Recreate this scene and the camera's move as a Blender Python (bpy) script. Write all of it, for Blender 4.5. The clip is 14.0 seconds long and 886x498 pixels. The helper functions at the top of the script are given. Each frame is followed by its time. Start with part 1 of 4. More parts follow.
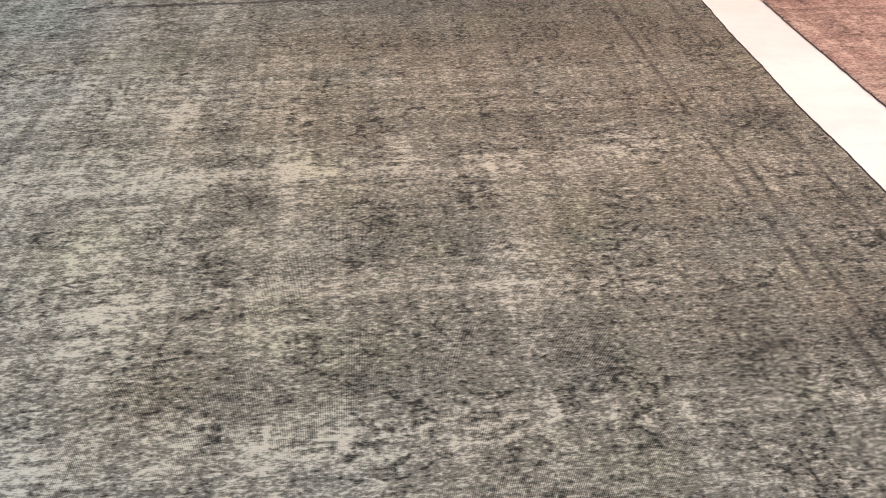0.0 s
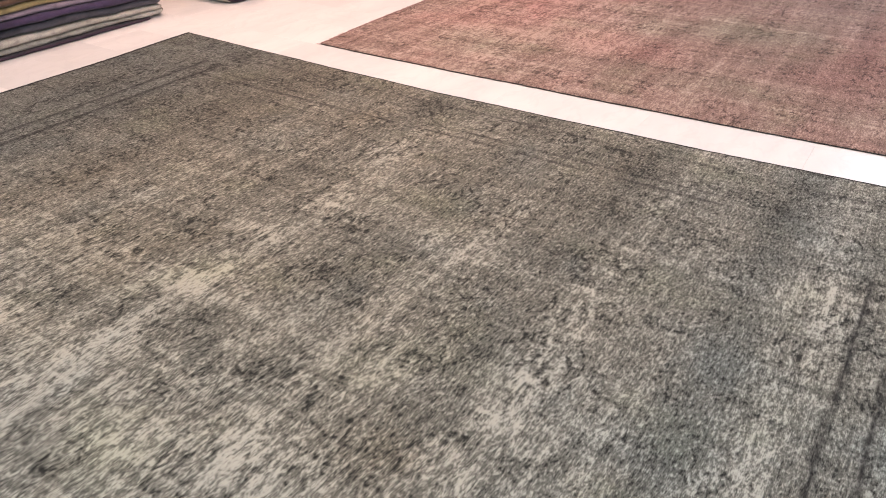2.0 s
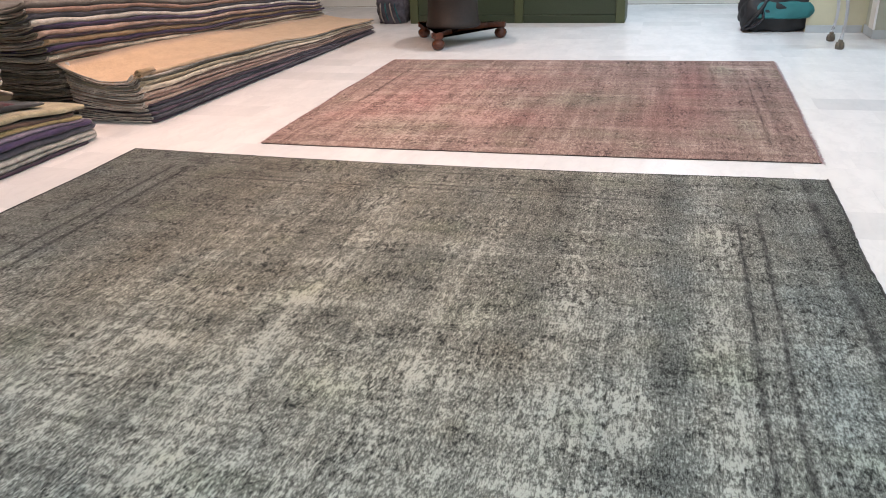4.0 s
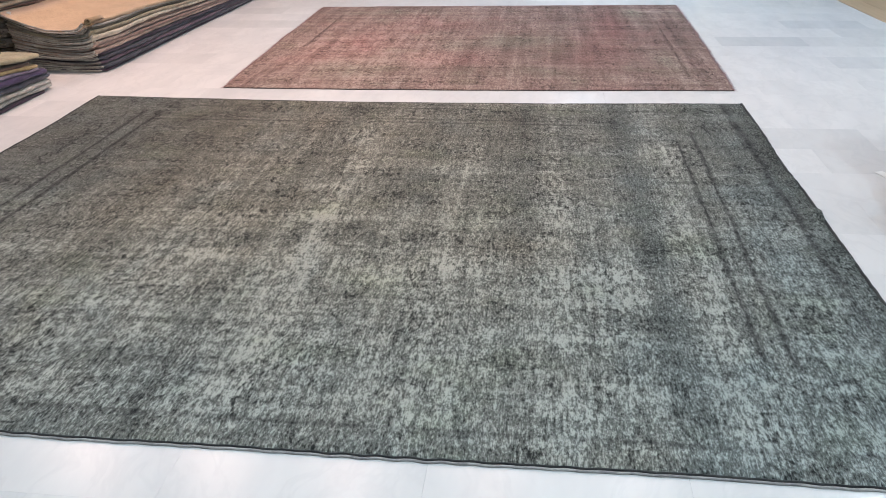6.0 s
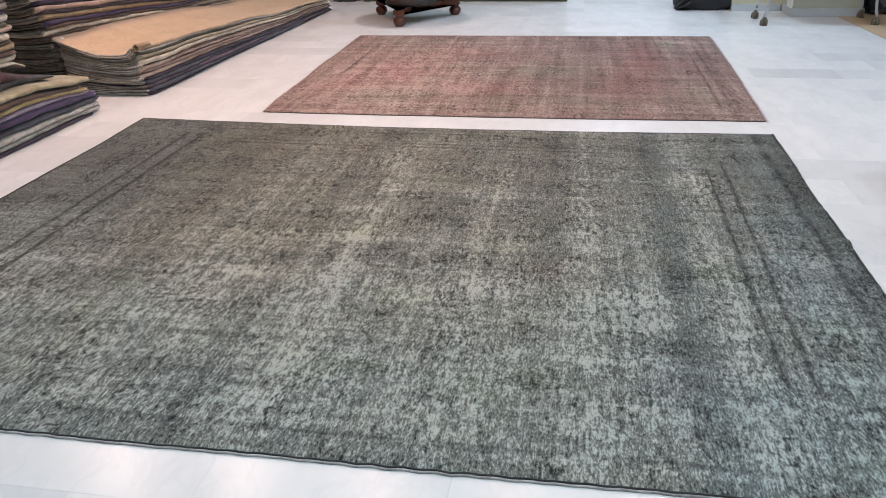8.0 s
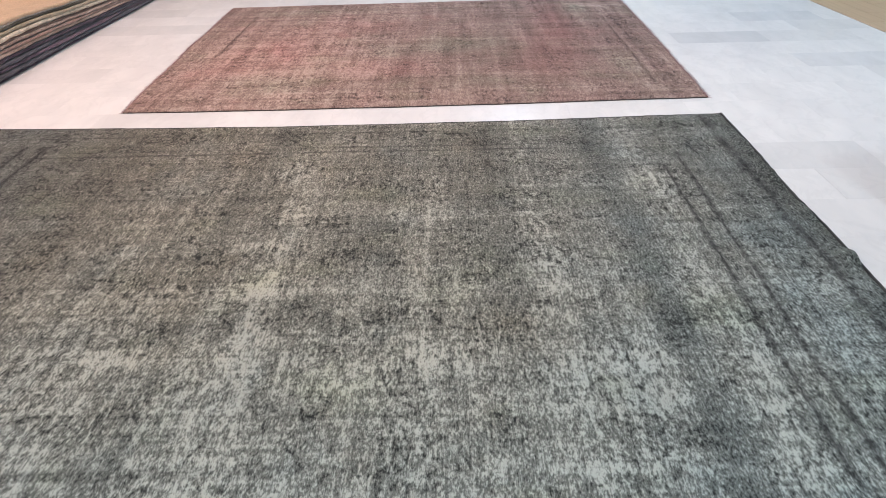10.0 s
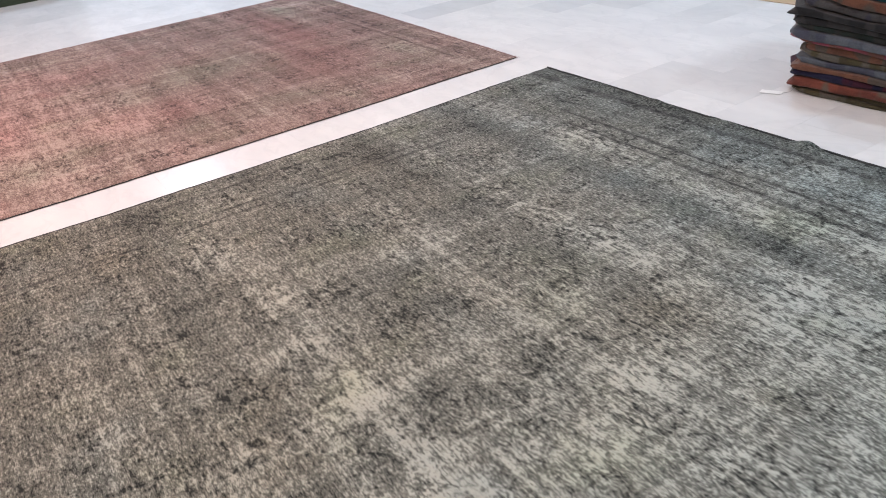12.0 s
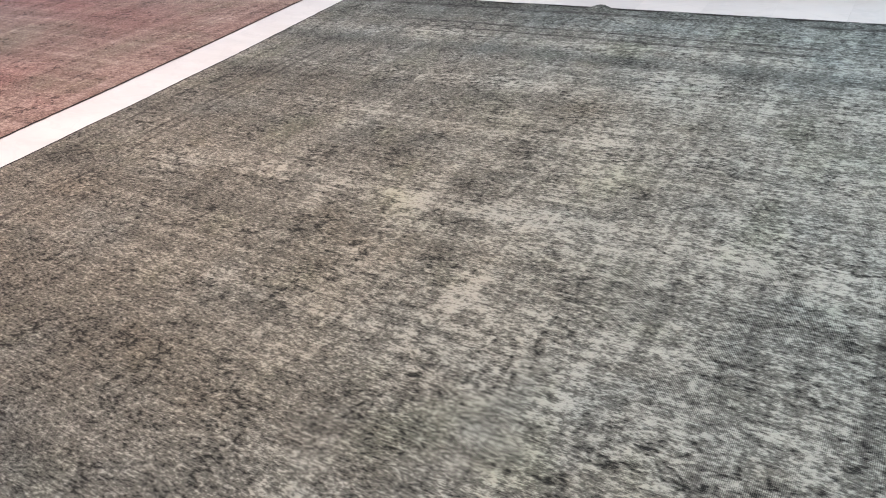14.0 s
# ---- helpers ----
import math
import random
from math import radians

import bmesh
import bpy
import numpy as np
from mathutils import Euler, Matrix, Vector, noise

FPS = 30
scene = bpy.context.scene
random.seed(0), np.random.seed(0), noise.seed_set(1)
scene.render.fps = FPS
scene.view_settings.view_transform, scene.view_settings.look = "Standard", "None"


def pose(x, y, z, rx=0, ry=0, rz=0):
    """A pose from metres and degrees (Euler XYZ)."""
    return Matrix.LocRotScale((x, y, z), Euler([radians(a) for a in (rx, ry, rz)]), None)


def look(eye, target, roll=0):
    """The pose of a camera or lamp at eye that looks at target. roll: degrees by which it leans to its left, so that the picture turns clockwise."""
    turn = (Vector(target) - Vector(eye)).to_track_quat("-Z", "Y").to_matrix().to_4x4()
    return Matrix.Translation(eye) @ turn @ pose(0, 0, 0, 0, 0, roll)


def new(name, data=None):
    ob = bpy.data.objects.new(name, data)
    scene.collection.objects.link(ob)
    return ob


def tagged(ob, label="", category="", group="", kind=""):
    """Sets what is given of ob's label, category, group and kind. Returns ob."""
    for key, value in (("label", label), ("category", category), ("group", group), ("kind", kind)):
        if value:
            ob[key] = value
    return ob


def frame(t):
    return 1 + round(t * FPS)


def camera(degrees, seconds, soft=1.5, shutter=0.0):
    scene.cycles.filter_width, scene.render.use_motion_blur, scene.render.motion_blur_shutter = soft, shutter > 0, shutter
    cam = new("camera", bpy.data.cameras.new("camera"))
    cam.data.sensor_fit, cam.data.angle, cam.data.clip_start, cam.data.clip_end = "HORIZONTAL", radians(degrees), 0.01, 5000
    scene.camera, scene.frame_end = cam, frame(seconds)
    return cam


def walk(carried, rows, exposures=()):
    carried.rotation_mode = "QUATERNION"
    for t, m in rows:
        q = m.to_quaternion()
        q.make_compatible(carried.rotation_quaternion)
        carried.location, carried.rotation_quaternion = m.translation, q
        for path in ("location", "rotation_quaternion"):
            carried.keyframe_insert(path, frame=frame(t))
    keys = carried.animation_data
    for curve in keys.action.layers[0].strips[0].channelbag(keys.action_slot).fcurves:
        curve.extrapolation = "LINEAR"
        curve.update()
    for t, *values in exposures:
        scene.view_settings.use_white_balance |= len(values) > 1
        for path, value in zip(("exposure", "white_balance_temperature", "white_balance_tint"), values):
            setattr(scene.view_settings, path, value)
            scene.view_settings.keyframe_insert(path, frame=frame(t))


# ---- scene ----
cam = camera(60.0, 14.0, soft=1.0)
PATH = [
    (0, (0.512, 0.38, 1.133), (0.67, 1.948, -0.098), 0.1),
    (0.5, (0.155, 0.517, 1.097), (0.655, 2.007, -0.141), 1.5),
    (1, (-0.184, 0.553, 1.095), (0.715, 1.845, -0.139), 2.5),
    (1.5, (-0.44, 0.598, 1.134), (0.792, 1.646, -0.043), 1.0),
    (2, (-0.771, 0.716, 1.155), (0.656, 1.645, 0.104), -0.4),
    (2.5, (-1.109, 0.719, 1.207), (0.453, 1.568, 0.291), -1.3),
    (2.7, (-1.234, 0.709, 1.249), (0.369, 1.536, 0.385), -1.8),
    (4.8, (-2.128, 1.261, 1.251), (-0.36, 1.659, 0.405), -2.5),
    (5, (-2.162, 1.295, 1.253), (-0.396, 1.68, 0.396), -2.4),
    (5.5, (-2.303, 1.332, 1.287), (-0.549, 1.665, 0.385), -1.8),
    (6, (-2.43, 1.356, 1.306), (-0.673, 1.591, 0.381), -1.5),
    (6.5, (-2.5, 1.364, 1.331), (-0.72, 1.56, 0.441), -0.7),
    (7, (-2.561, 1.375, 1.348), (-0.776, 1.651, 0.489), -0.8),
    (7.2, (-2.572, 1.38, 1.346), (-0.789, 1.693, 0.496), -1.1),
    (9.3, (-2.125, 1.258, 1.282), (-0.368, 1.508, 0.359), -1.5),
    (9.5, (-2.044, 1.303, 1.283), (-0.299, 1.507, 0.326), -1.5),
    (10, (-1.796, 1.574, 1.285), (-0.042, 1.607, 0.326), -1.6),
    (10.5, (-1.575, 1.801, 1.283), (0.177, 1.666, 0.327), -3.7),
    (11, (-1.354, 2.12, 1.294), (0.357, 1.769, 0.321), -4.2),
    (11.5, (-1.202, 2.429, 1.291), (0.407, 1.773, 0.301), -4.6),
    (11.7, (-1.139, 2.538, 1.276), (0.415, 1.756, 0.29), -5.2),
    (12, (-1.049, 2.727, 1.211), (0.44, 1.84, 0.212), -6.4),
    (12.5, (-0.938, 3.08, 1.159), (0.512, 2.176, 0.12), -8.4),
    (13, (-0.974, 3.4, 1.132), (0.383, 2.37, 0.085), -7.9),
    (13.5, (-0.939, 3.6, 1.116), (0.202, 2.335, 0.07), -7.0),
    (14, (-0.863, 3.814, 1.087), (0.069, 2.407, 0.015), -6.4),
]
walk(cam, [(t, look(eye, target, roll)) for t, eye, target, roll in PATH], [(0.0, 0.20, 6780, 14), (0.6, 0.15, 6830, 15), (1.5, 0.13, 6950, 18), (2.7, 0.10, 6850, 13), (5.0, 0.10, 6350, 10), (5.5, 0.02, 6250, 10), (6.0, -0.13, 6170, 9), (7.0, -0.15, 6220, 10), (9.5, -0.05, 6230, 10), (11.0, -0.01, 6200, 11), (12.5, -0.01, 6400, 14), (13.2, 0.06, 6370, 14), (14.0, 0.14, 6380, 13)])

# ---- world and lamps ----
CEILING = 3.0
world = bpy.data.worlds.new("world")
scene.world = world
world.use_nodes = True
sky = world.node_tree.nodes.new("ShaderNodeTexSky")
sky.sky_type, sky.sun_disc, sky.sun_elevation, sky.sun_rotation = "NISHITA", False, radians(50), radians(20)
world.node_tree.links.new(sky.outputs[0], world.node_tree.nodes["Background"].inputs[0])
world.node_tree.nodes["Background"].inputs[1].default_value = 0.12

WARM, NEUTRAL, COOL, DAY = (1.0, 0.695, 0.595), (1.0, 0.83, 0.77), (0.64, 0.82, 1.0), (0.80, 0.93, 1.0)
# x, y, watts, colour of each ceiling spotlight; beyond the x 2 row and table spot, added fill
SPOTS = [(2.05, 4.95, 32, WARM), (2.05, 3.86, 34, WARM), (2.0, 2.75, 22, WARM), (2.0, 1.64, 17, WARM), (2.0, 0.5, 15, NEUTRAL),
         (5.72, 3.12, 32, NEUTRAL), (5.4, 1.0, 38, COOL), (5.2, -1.2, 32, COOL), (2.2, -1.4, 37, COOL), (7.8, 0.8, 44, COOL), (4.3, 3.95, 27, WARM),
         (-1.6, 3.6, 29, DAY), (-1.6, 1.4, 37, DAY), (-1.6, -1.0, 44, DAY)]


def lamp(name, energy, colour, m, size, size_y=None):
    data = bpy.data.lights.new(name, "AREA")
    data.energy, data.color, data.size = energy, colour, size
    data.shape = "DISK" if size_y is None else "RECTANGLE"
    if size_y is not None:
        data.size_y = size_y
    ob = new(name, data)
    ob.matrix_world = m
    return ob


for sx, sy, watts, colour in SPOTS:
    lamp("spot_lamp", watts, colour, pose(sx, sy, CEILING - 0.035), 0.18)
# daylight through the shopfront
lamp("window_daylight", 275, (0.66, 0.85, 1.0), pose(-0.5, -4.93, 1.55, 90, 0, 180), 6.0, 2.3)


# ---- materials ----
class Nodes:
    """Short names for the shader nodes used below."""

    def __init__(self, name, rough=0.8, metal=0.0, sheen=0.0):
        self.mat = bpy.data.materials.new(name)
        self.mat.use_nodes = True
        self.tree = self.mat.node_tree
        self.bsdf = self.tree.nodes["Principled BSDF"]
        self.bsdf.inputs["Roughness"].default_value = rough
        self.bsdf.inputs["Metallic"].default_value = metal
        self.bsdf.inputs["Sheen Weight"].default_value = sheen
        self.coords = self.tree.nodes.new("ShaderNodeTexCoord").outputs["Object"]

    def put(self, socket, value):
        if isinstance(value, bpy.types.NodeSocket):
            self.tree.links.new(value, socket)
        elif isinstance(value, tuple) and len(value) == 3 and socket.type == "RGBA":
            socket.default_value = (*value, 1)
        else:
            socket.default_value = value

    def stretch(self, sx, sy, sz=1.0, shift=(0, 0, 0), vector=None):
        n = self.tree.nodes.new("ShaderNodeMapping")
        self.put(n.inputs["Vector"], vector or self.coords)
        n.inputs["Scale"].default_value, n.inputs["Location"].default_value = (sx, sy, sz), shift
        return n.outputs[0]

    def noise(self, vector, scale=1.0, detail=3.0, rough=0.55, colour=False):
        n = self.tree.nodes.new("ShaderNodeTexNoise")
        self.put(n.inputs["Vector"], vector)
        n.inputs["Scale"].default_value, n.inputs["Detail"].default_value, n.inputs["Roughness"].default_value = scale, detail, rough
        return n.outputs[1 if colour else 0]

    def edges(self, vector, scale):
        n = self.tree.nodes.new("ShaderNodeTexVoronoi")
        n.feature = "DISTANCE_TO_EDGE"
        self.put(n.inputs["Vector"], vector)
        n.inputs["Scale"].default_value = scale
        return n.outputs[0]

    def math(self, kind, a, b=0.0, clamp=False):
        n = self.tree.nodes.new("ShaderNodeMath")
        n.operation, n.use_clamp = kind, clamp
        self.put(n.inputs[0], a), self.put(n.inputs[1], b)
        return n.outputs[0]

    def between(self, value, low, high, to_low=0.0, to_high=1.0):
        n = self.tree.nodes.new("ShaderNodeMapRange")
        n.interpolation_type = "SMOOTHSTEP"
        for k, v in zip(("Value", "From Min", "From Max", "To Min", "To Max"), (value, low, high, to_low, to_high)):
            self.put(n.inputs[k], v)
        return n.outputs[0]

    def mix(self, factor, a, b, kind="MIX"):
        n = self.tree.nodes.new("ShaderNodeMix")
        n.data_type, n.blend_type = "RGBA", kind
        self.put(n.inputs[0], factor), self.put(n.inputs[6], a), self.put(n.inputs[7], b)
        return n.outputs[2]

    def shift(self, vector, by, amount):
        n = self.tree.nodes.new("ShaderNodeVectorMath")
        n.operation = "MULTIPLY_ADD"
        self.put(n.inputs[0], by), self.put(n.inputs[2], vector)
        n.inputs[1].default_value = (amount, amount, amount)
        return n.outputs[0]

    def attribute(self, name):
        n = self.tree.nodes.new("ShaderNodeAttribute")
        n.attribute_name = name
        return n.outputs["Fac"]

    def piece(self):
        """A random number of the object."""
        return self.tree.nodes.new("ShaderNodeObjectInfo").outputs["Random"]

    def island(self):
        return self.tree.nodes.new("ShaderNodeNewGeometry").outputs["Random Per Island"]

    def done(self, colour, height=None, strength=0.3, depth=0.003, rough=None):
        self.put(self.bsdf.inputs["Base Color"], colour)
        if rough is not None:
            self.put(self.bsdf.inputs["Roughness"], rough)
        if height is not None:
            n = self.tree.nodes.new("ShaderNodeBump")
            n.inputs["Strength"].default_value, n.inputs["Distance"].default_value = strength, depth
            self.put(n.inputs["Height"], height)
            self.tree.links.new(n.outputs[0], self.bsdf.inputs["Normal"])
        return self.mat


def worn_rug_material(name, dark, mid, light, cool, warm, line, sheen, fleece, streaks=0.5, grain=1.0):
    """Overdyed and shorn pile: speckled knots, ghost of an old pattern, dye streaks along both threads, bare patches."""
    n = Nodes(name, 0.95, 0.0, sheen)
    n.bsdf.inputs["Specular IOR Level"].default_value = 0.15
    # worn holds bare patches and, on the green rug, a painted light gradient
    worn, blue, brown, lines = (n.attribute(a) for a in ("worn", "blue", "brown", "lines"))
    knots = n.noise(n.stretch(70, 150), 1.0, 3.0, 0.6)
    flecks = n.noise(n.stretch(24, 60, 1, (3, 7, 0)), 1.0, 3.0, 0.6)
    mottle = n.noise(n.stretch(30, 34, 1, (2, 6, 0), n.shift(n.coords, n.noise(n.coords, 22.0, 1.0, 0.5, True), 0.05)), 1.0, 3.0, 0.65)
    threads = n.noise(n.stretch(14, 420, 1, (1, 2, 0)), 1.0, 1.0)
    clouds = n.noise(n.stretch(9, 13, 1, (5, 1, 0)), 1.0, 4.0, 0.6)
    warped = n.shift(n.coords, n.noise(n.coords, 9.0, 2.0, 0.5, True), 0.16)
    scrolls = n.between(n.edges(warped, 15.0), 0.0, 0.15, 1.0, 0.0)
    ghost = n.math("MULTIPLY", scrolls, n.between(n.noise(n.stretch(5, 5, 1, (9, 4, 0)), 1.0, 2.0), 0.42, 0.62))
    streak_x = n.noise(n.stretch(0.7, 11, 1, (2, 8, 0)), 1.0, 2.0)
    streak_y = n.noise(n.stretch(9, 0.6, 1, (6, 3, 0)), 1.0, 2.0)
    level = n.math("ADD", n.math("MULTIPLY", n.math("SUBTRACT", streak_x, 0.5), streaks), n.math("MULTIPLY", n.math("SUBTRACT", streak_y, 0.5), streaks))
    fine_x = n.noise(n.stretch(1.6, 32, 1, (7, 2, 0)), 1.0, 2.0)
    fine_y = n.noise(n.stretch(30, 1.3, 1, (1, 9, 0)), 1.0, 2.0)
    level = n.math("ADD", level, n.math("MULTIPLY", n.math("SUBTRACT", n.math("ADD", fine_x, fine_y), 1.0), 0.6))
    level = n.math("ADD", level, n.math("MULTIPLY", n.math("SUBTRACT", clouds, 0.5), 0.48))
    field = n.noise(n.stretch(3.4, 4.4, 1, (11, 5, 0)), 1.0, 2.0, 0.5)
    level = n.math("ADD", level, n.math("MULTIPLY", n.math("SUBTRACT", field, 0.5), 0.34))
    broken = n.math("MULTIPLY", n.between(clouds, 0.36, 0.60, 0.5, 1.1), n.between(n.math("ADD", fine_x, fine_y), 0.8, 1.2, 0.75, 1.25))
    broken = n.math("MULTIPLY", broken, n.between(flecks, 0.34, 0.62, 0.45, 1.25))
    level = n.math("ADD", level, n.math("MULTIPLY", n.math("MULTIPLY", worn, broken), 1.0))
    level = n.math("MINIMUM", level, 0.85)
    level = n.math("SUBTRACT", level, n.math("MULTIPLY", n.math("MULTIPLY", ghost, n.between(flecks, 0.42, 0.62, 1.0, 0.1)), 0.62))
    speck = n.math("ADD", n.math("MULTIPLY", n.math("SUBTRACT", knots, 0.5), 3.5), n.math("MULTIPLY", n.math("SUBTRACT", flecks, 0.5), 1.45))
    speck = n.math("ADD", speck, n.math("MULTIPLY", n.math("SUBTRACT", mottle, 0.5), 1.1))
    speck = n.math("ADD", speck, n.math("MULTIPLY", n.math("SUBTRACT", threads, 0.5), 0.8))
    hairs = n.noise(n.stretch(130, 420, 1, (8, 5, 0)), 1.0, 1.0)
    speck = n.math("ADD", speck, n.math("MULTIPLY", n.math("SUBTRACT", hairs, 0.5), 1.3))
    # warp threads laid bare where the pile is gone
    warp = n.tree.nodes.new("ShaderNodeTexWave")
    warp.bands_direction = "X"
    n.put(warp.inputs["Vector"], n.coords)
    warp.inputs["Scale"].default_value, warp.inputs["Distortion"].default_value, warp.inputs["Detail"].default_value, warp.inputs["Detail Scale"].default_value = 97.0, 1.2, 1.0, 0.06
    bare = n.between(n.noise(n.stretch(5, 4, 1, (13, 2, 0)), 1.0, 3.0, 0.6), 0.44, 0.66, 0.1, 1.0)
    speck = n.math("ADD", speck, n.math("MULTIPLY", n.math("MULTIPLY", n.math("SUBTRACT", warp.outputs["Fac"], 0.5), bare), 0.55))
    value = n.math("ADD", n.math("ADD", level, n.math("MULTIPLY", speck, grain)), 0.525)
    colour = n.mix(n.between(value, -0.35, 0.45), dark, mid)
    colour = n.mix(n.between(value, 0.38, 1.6), colour, light)
    tint = n.noise(n.stretch(2.3, 3.1, 1, (4, 4, 0)), 1.0, 3.0)
    colour = n.mix(n.math("MULTIPLY", n.math("ADD", blue, n.between(tint, 0.52, 0.75, 0.0, 0.5)), 0.8, True), colour, n.mix(1.0, colour, cool, "MULTIPLY"))
    colour = n.mix(n.math("MULTIPLY", n.math("ADD", brown, n.between(tint, 0.46, 0.25, 0.0, 0.5)), 0.8, True), colour, n.mix(1.0, colour, warm, "MULTIPLY"))
    moss = n.between(n.noise(n.stretch(3.7, 2.9, 1, (8, 1, 0)), 1.0, 3.0), 0.52, 0.72, 0.0, 0.4)
    colour = n.mix(moss, colour, n.mix(1.0, colour, fleece, "MULTIPLY"))
    colour = n.mix(n.math("MULTIPLY", lines, n.between(flecks, 0.35, 0.6, 1.0, 0.8)), colour, line)
    return n.done(colour, value, 0.7, 0.004)


def cloth_material(name, a, b, cool=(0.5, 0.5, 0.5), bands=0.0, spotty=0.45):
    """Folded carpet cloth: back and pile with fine weave, mottled dye and, for kilims, bands of another colour along the length."""
    n = Nodes(name, 0.95, 0.0, 0.2)
    n.bsdf.inputs["Specular IOR Level"].default_value = 0.1
    mottled = n.noise(n.stretch(6, 9, 9), 1.0, 4.0, 0.6)
    weave = n.noise(n.stretch(160, 90, 220), 1.0, 2.0)
    colour = n.mix(n.between(mottled, 0.35, 0.65), a, b)
    spots = n.noise(n.stretch(28, 36, 40, (a[0] * 30, a[1] * 50, 0)), 1.0, 3.0, 0.6)
    colour = n.mix(n.between(spots, 0.50, 0.64, 0.0, spotty), colour, n.mix(1.0, colour, (0.45, 0.45, 0.48), "MULTIPLY"))
    if bands:
        stripe = n.noise(n.stretch(11, 2.0, 4.0, (a[0] * 40, 0, 0)), 1.0, 1.0)
        colour = n.mix(n.between(stripe, 0.50, 0.56, 0.0, bands), colour, cool)
    colour = n.mix(n.between(weave, 0.3, 0.7, 0.0, 0.45), colour, n.mix(1.0, colour, (0.55, 0.55, 0.55), "MULTIPLY"))
    return n.done(colour, weave, 0.4, 0.003)


def marble_material(name, random_of, light=(0.74, 0.735, 0.73), cloudy=(0.66, 0.662, 0.665)):
    n = Nodes(name, 0.2)
    n.bsdf.inputs["Specular IOR Level"].default_value = 0.22
    rnd = n.piece() if random_of == "piece" else n.island()
    move = n.tree.nodes.new("ShaderNodeCombineXYZ")
    n.put(move.inputs[0], n.math("MULTIPLY", rnd, 37.0)), n.put(move.inputs[1], n.math("MULTIPLY", rnd, 91.0))
    geo = n.tree.nodes.new("ShaderNodeNewGeometry").outputs["Position"]
    at = n.shift(geo, move.outputs[0], 1.0)
    cloud = n.noise(n.stretch(1.6, 4.0, 1, (0, 0, 0), at), 1.0, 5.0, 0.6)
    vein = n.noise(n.stretch(3.0, 7.0, 1, (3, 3, 0), n.shift(at, n.noise(at, 2.0, 3.0, 0.5, True), 0.5)), 1.0, 4.0, 0.6)
    vein = n.between(n.math("ABSOLUTE", n.math("SUBTRACT", vein, 0.5)), 0.0, 0.05, 0.14, 0.0)
    colour = n.mix(n.between(cloud, 0.3, 0.72), light, cloudy)
    colour = n.mix(vein, colour, (0.50, 0.51, 0.52))
    colour = n.mix(n.between(rnd, 0.75, 1.0, 0.0, 0.27), colour, (0.47, 0.48, 0.49))
    rough = n.between(n.noise(n.stretch(5, 5, 1, (0, 0, 0), geo), 1.0, 4.0), 0.3, 0.7, 0.235, 0.255)
    return n.done(colour, None, rough=rough)


def paint_material(name, a, rough=0.6, wear=0.08, metal=0.0):
    n = Nodes(name, rough, metal)
    grain = n.noise(n.stretch(4, 4, 4), 1.0, 5.0, 0.6)
    fine = n.noise(n.stretch(60, 60, 60), 1.0, 3.0)
    colour = n.mix(n.between(grain, 0.3, 0.7, 0.0, 1.0), a, tuple(c * (1 - 2.2 * wear) for c in a))
    return n.done(colour, fine, 0.12, 0.002, n.between(grain, 0.3, 0.7, max(0.05, rough - 0.1), min(1, rough + 0.1)))


def wood_material(name, a, b, rough, sx=3.0, sy=60.0, sz=60.0):
    n = Nodes(name, rough)
    grain = n.noise(n.stretch(sx, sy, sz), 1.0, 4.0, 0.6)
    blotch = n.noise(n.stretch(5, 5, 5), 1.0, 3.0)
    colour = n.mix(n.between(grain, 0.3, 0.7), a, b)
    colour = n.mix(n.between(blotch, 0.4, 0.7, 0.0, 0.35), colour, tuple(c * 0.7 for c in a))
    return n.done(colour, grain, 0.15, 0.001)


def plank_material(name):
    n = Nodes(name, 0.4)
    rnd = n.piece()
    grain = n.noise(n.stretch(2.0, 45, 1), 1.0, 4.0, 0.6)
    colour = n.mix(n.between(grain, 0.3, 0.7), (0.56, 0.41, 0.27), (0.46, 0.33, 0.21))
    colour = n.mix(n.math("MULTIPLY", rnd, 0.35), colour, (0.42, 0.30, 0.19))
    return n.done(colour, grain, 0.1, 0.001)


def glow_material(name, colour, strength):
    n = Nodes(name)
    n.put(n.bsdf.inputs["Emission Color"], colour)
    n.bsdf.inputs["Emission Strength"].default_value = strength
    return n.done((0.8, 0.8, 0.8))


GREEN_RUG = worn_rug_material("green_grey_pile", (0.024, 0.026, 0.024), (0.154, 0.157, 0.138), (0.52, 0.525, 0.465),
                              (0.85, 0.97, 1.07), (1.08, 0.98, 0.88), (0.014, 0.014, 0.016), 0.04, (0.96, 1.02, 0.86))
PINK_RUG = worn_rug_material("faded_rose_pile", (0.070, 0.047, 0.042), (0.245, 0.163, 0.142), (0.54, 0.41, 0.35),
                             (0.84, 1.03, 0.95), (1.07, 0.82, 0.85), (0.05, 0.03, 0.03), 0.04, (0.88, 1.08, 0.92), 1.1, 0.9)
GREEN_EDGE = cloth_material("dark_binding", (0.03, 0.032, 0.034), (0.06, 0.062, 0.062))
ROSE_EDGE = cloth_material("rose_binding", (0.24, 0.13, 0.12), (0.32, 0.19, 0.17))
LILAC = cloth_material("faded_lilac_thread", (0.42, 0.27, 0.29), (0.34, 0.21, 0.22))
COTTON = cloth_material("cotton_cord", (0.45, 0.45, 0.44), (0.30, 0.30, 0.30))
TILE_GREY = marble_material("grey_marble_tile", "piece", (0.665, 0.67, 0.68), (0.595, 0.60, 0.612))
TILE_ONE, TILE_REST = marble_material("marble_tile", "piece"), marble_material("marble_tiles_far", "island")
GROUT = paint_material("grout", (0.66, 0.66, 0.65), 0.7)
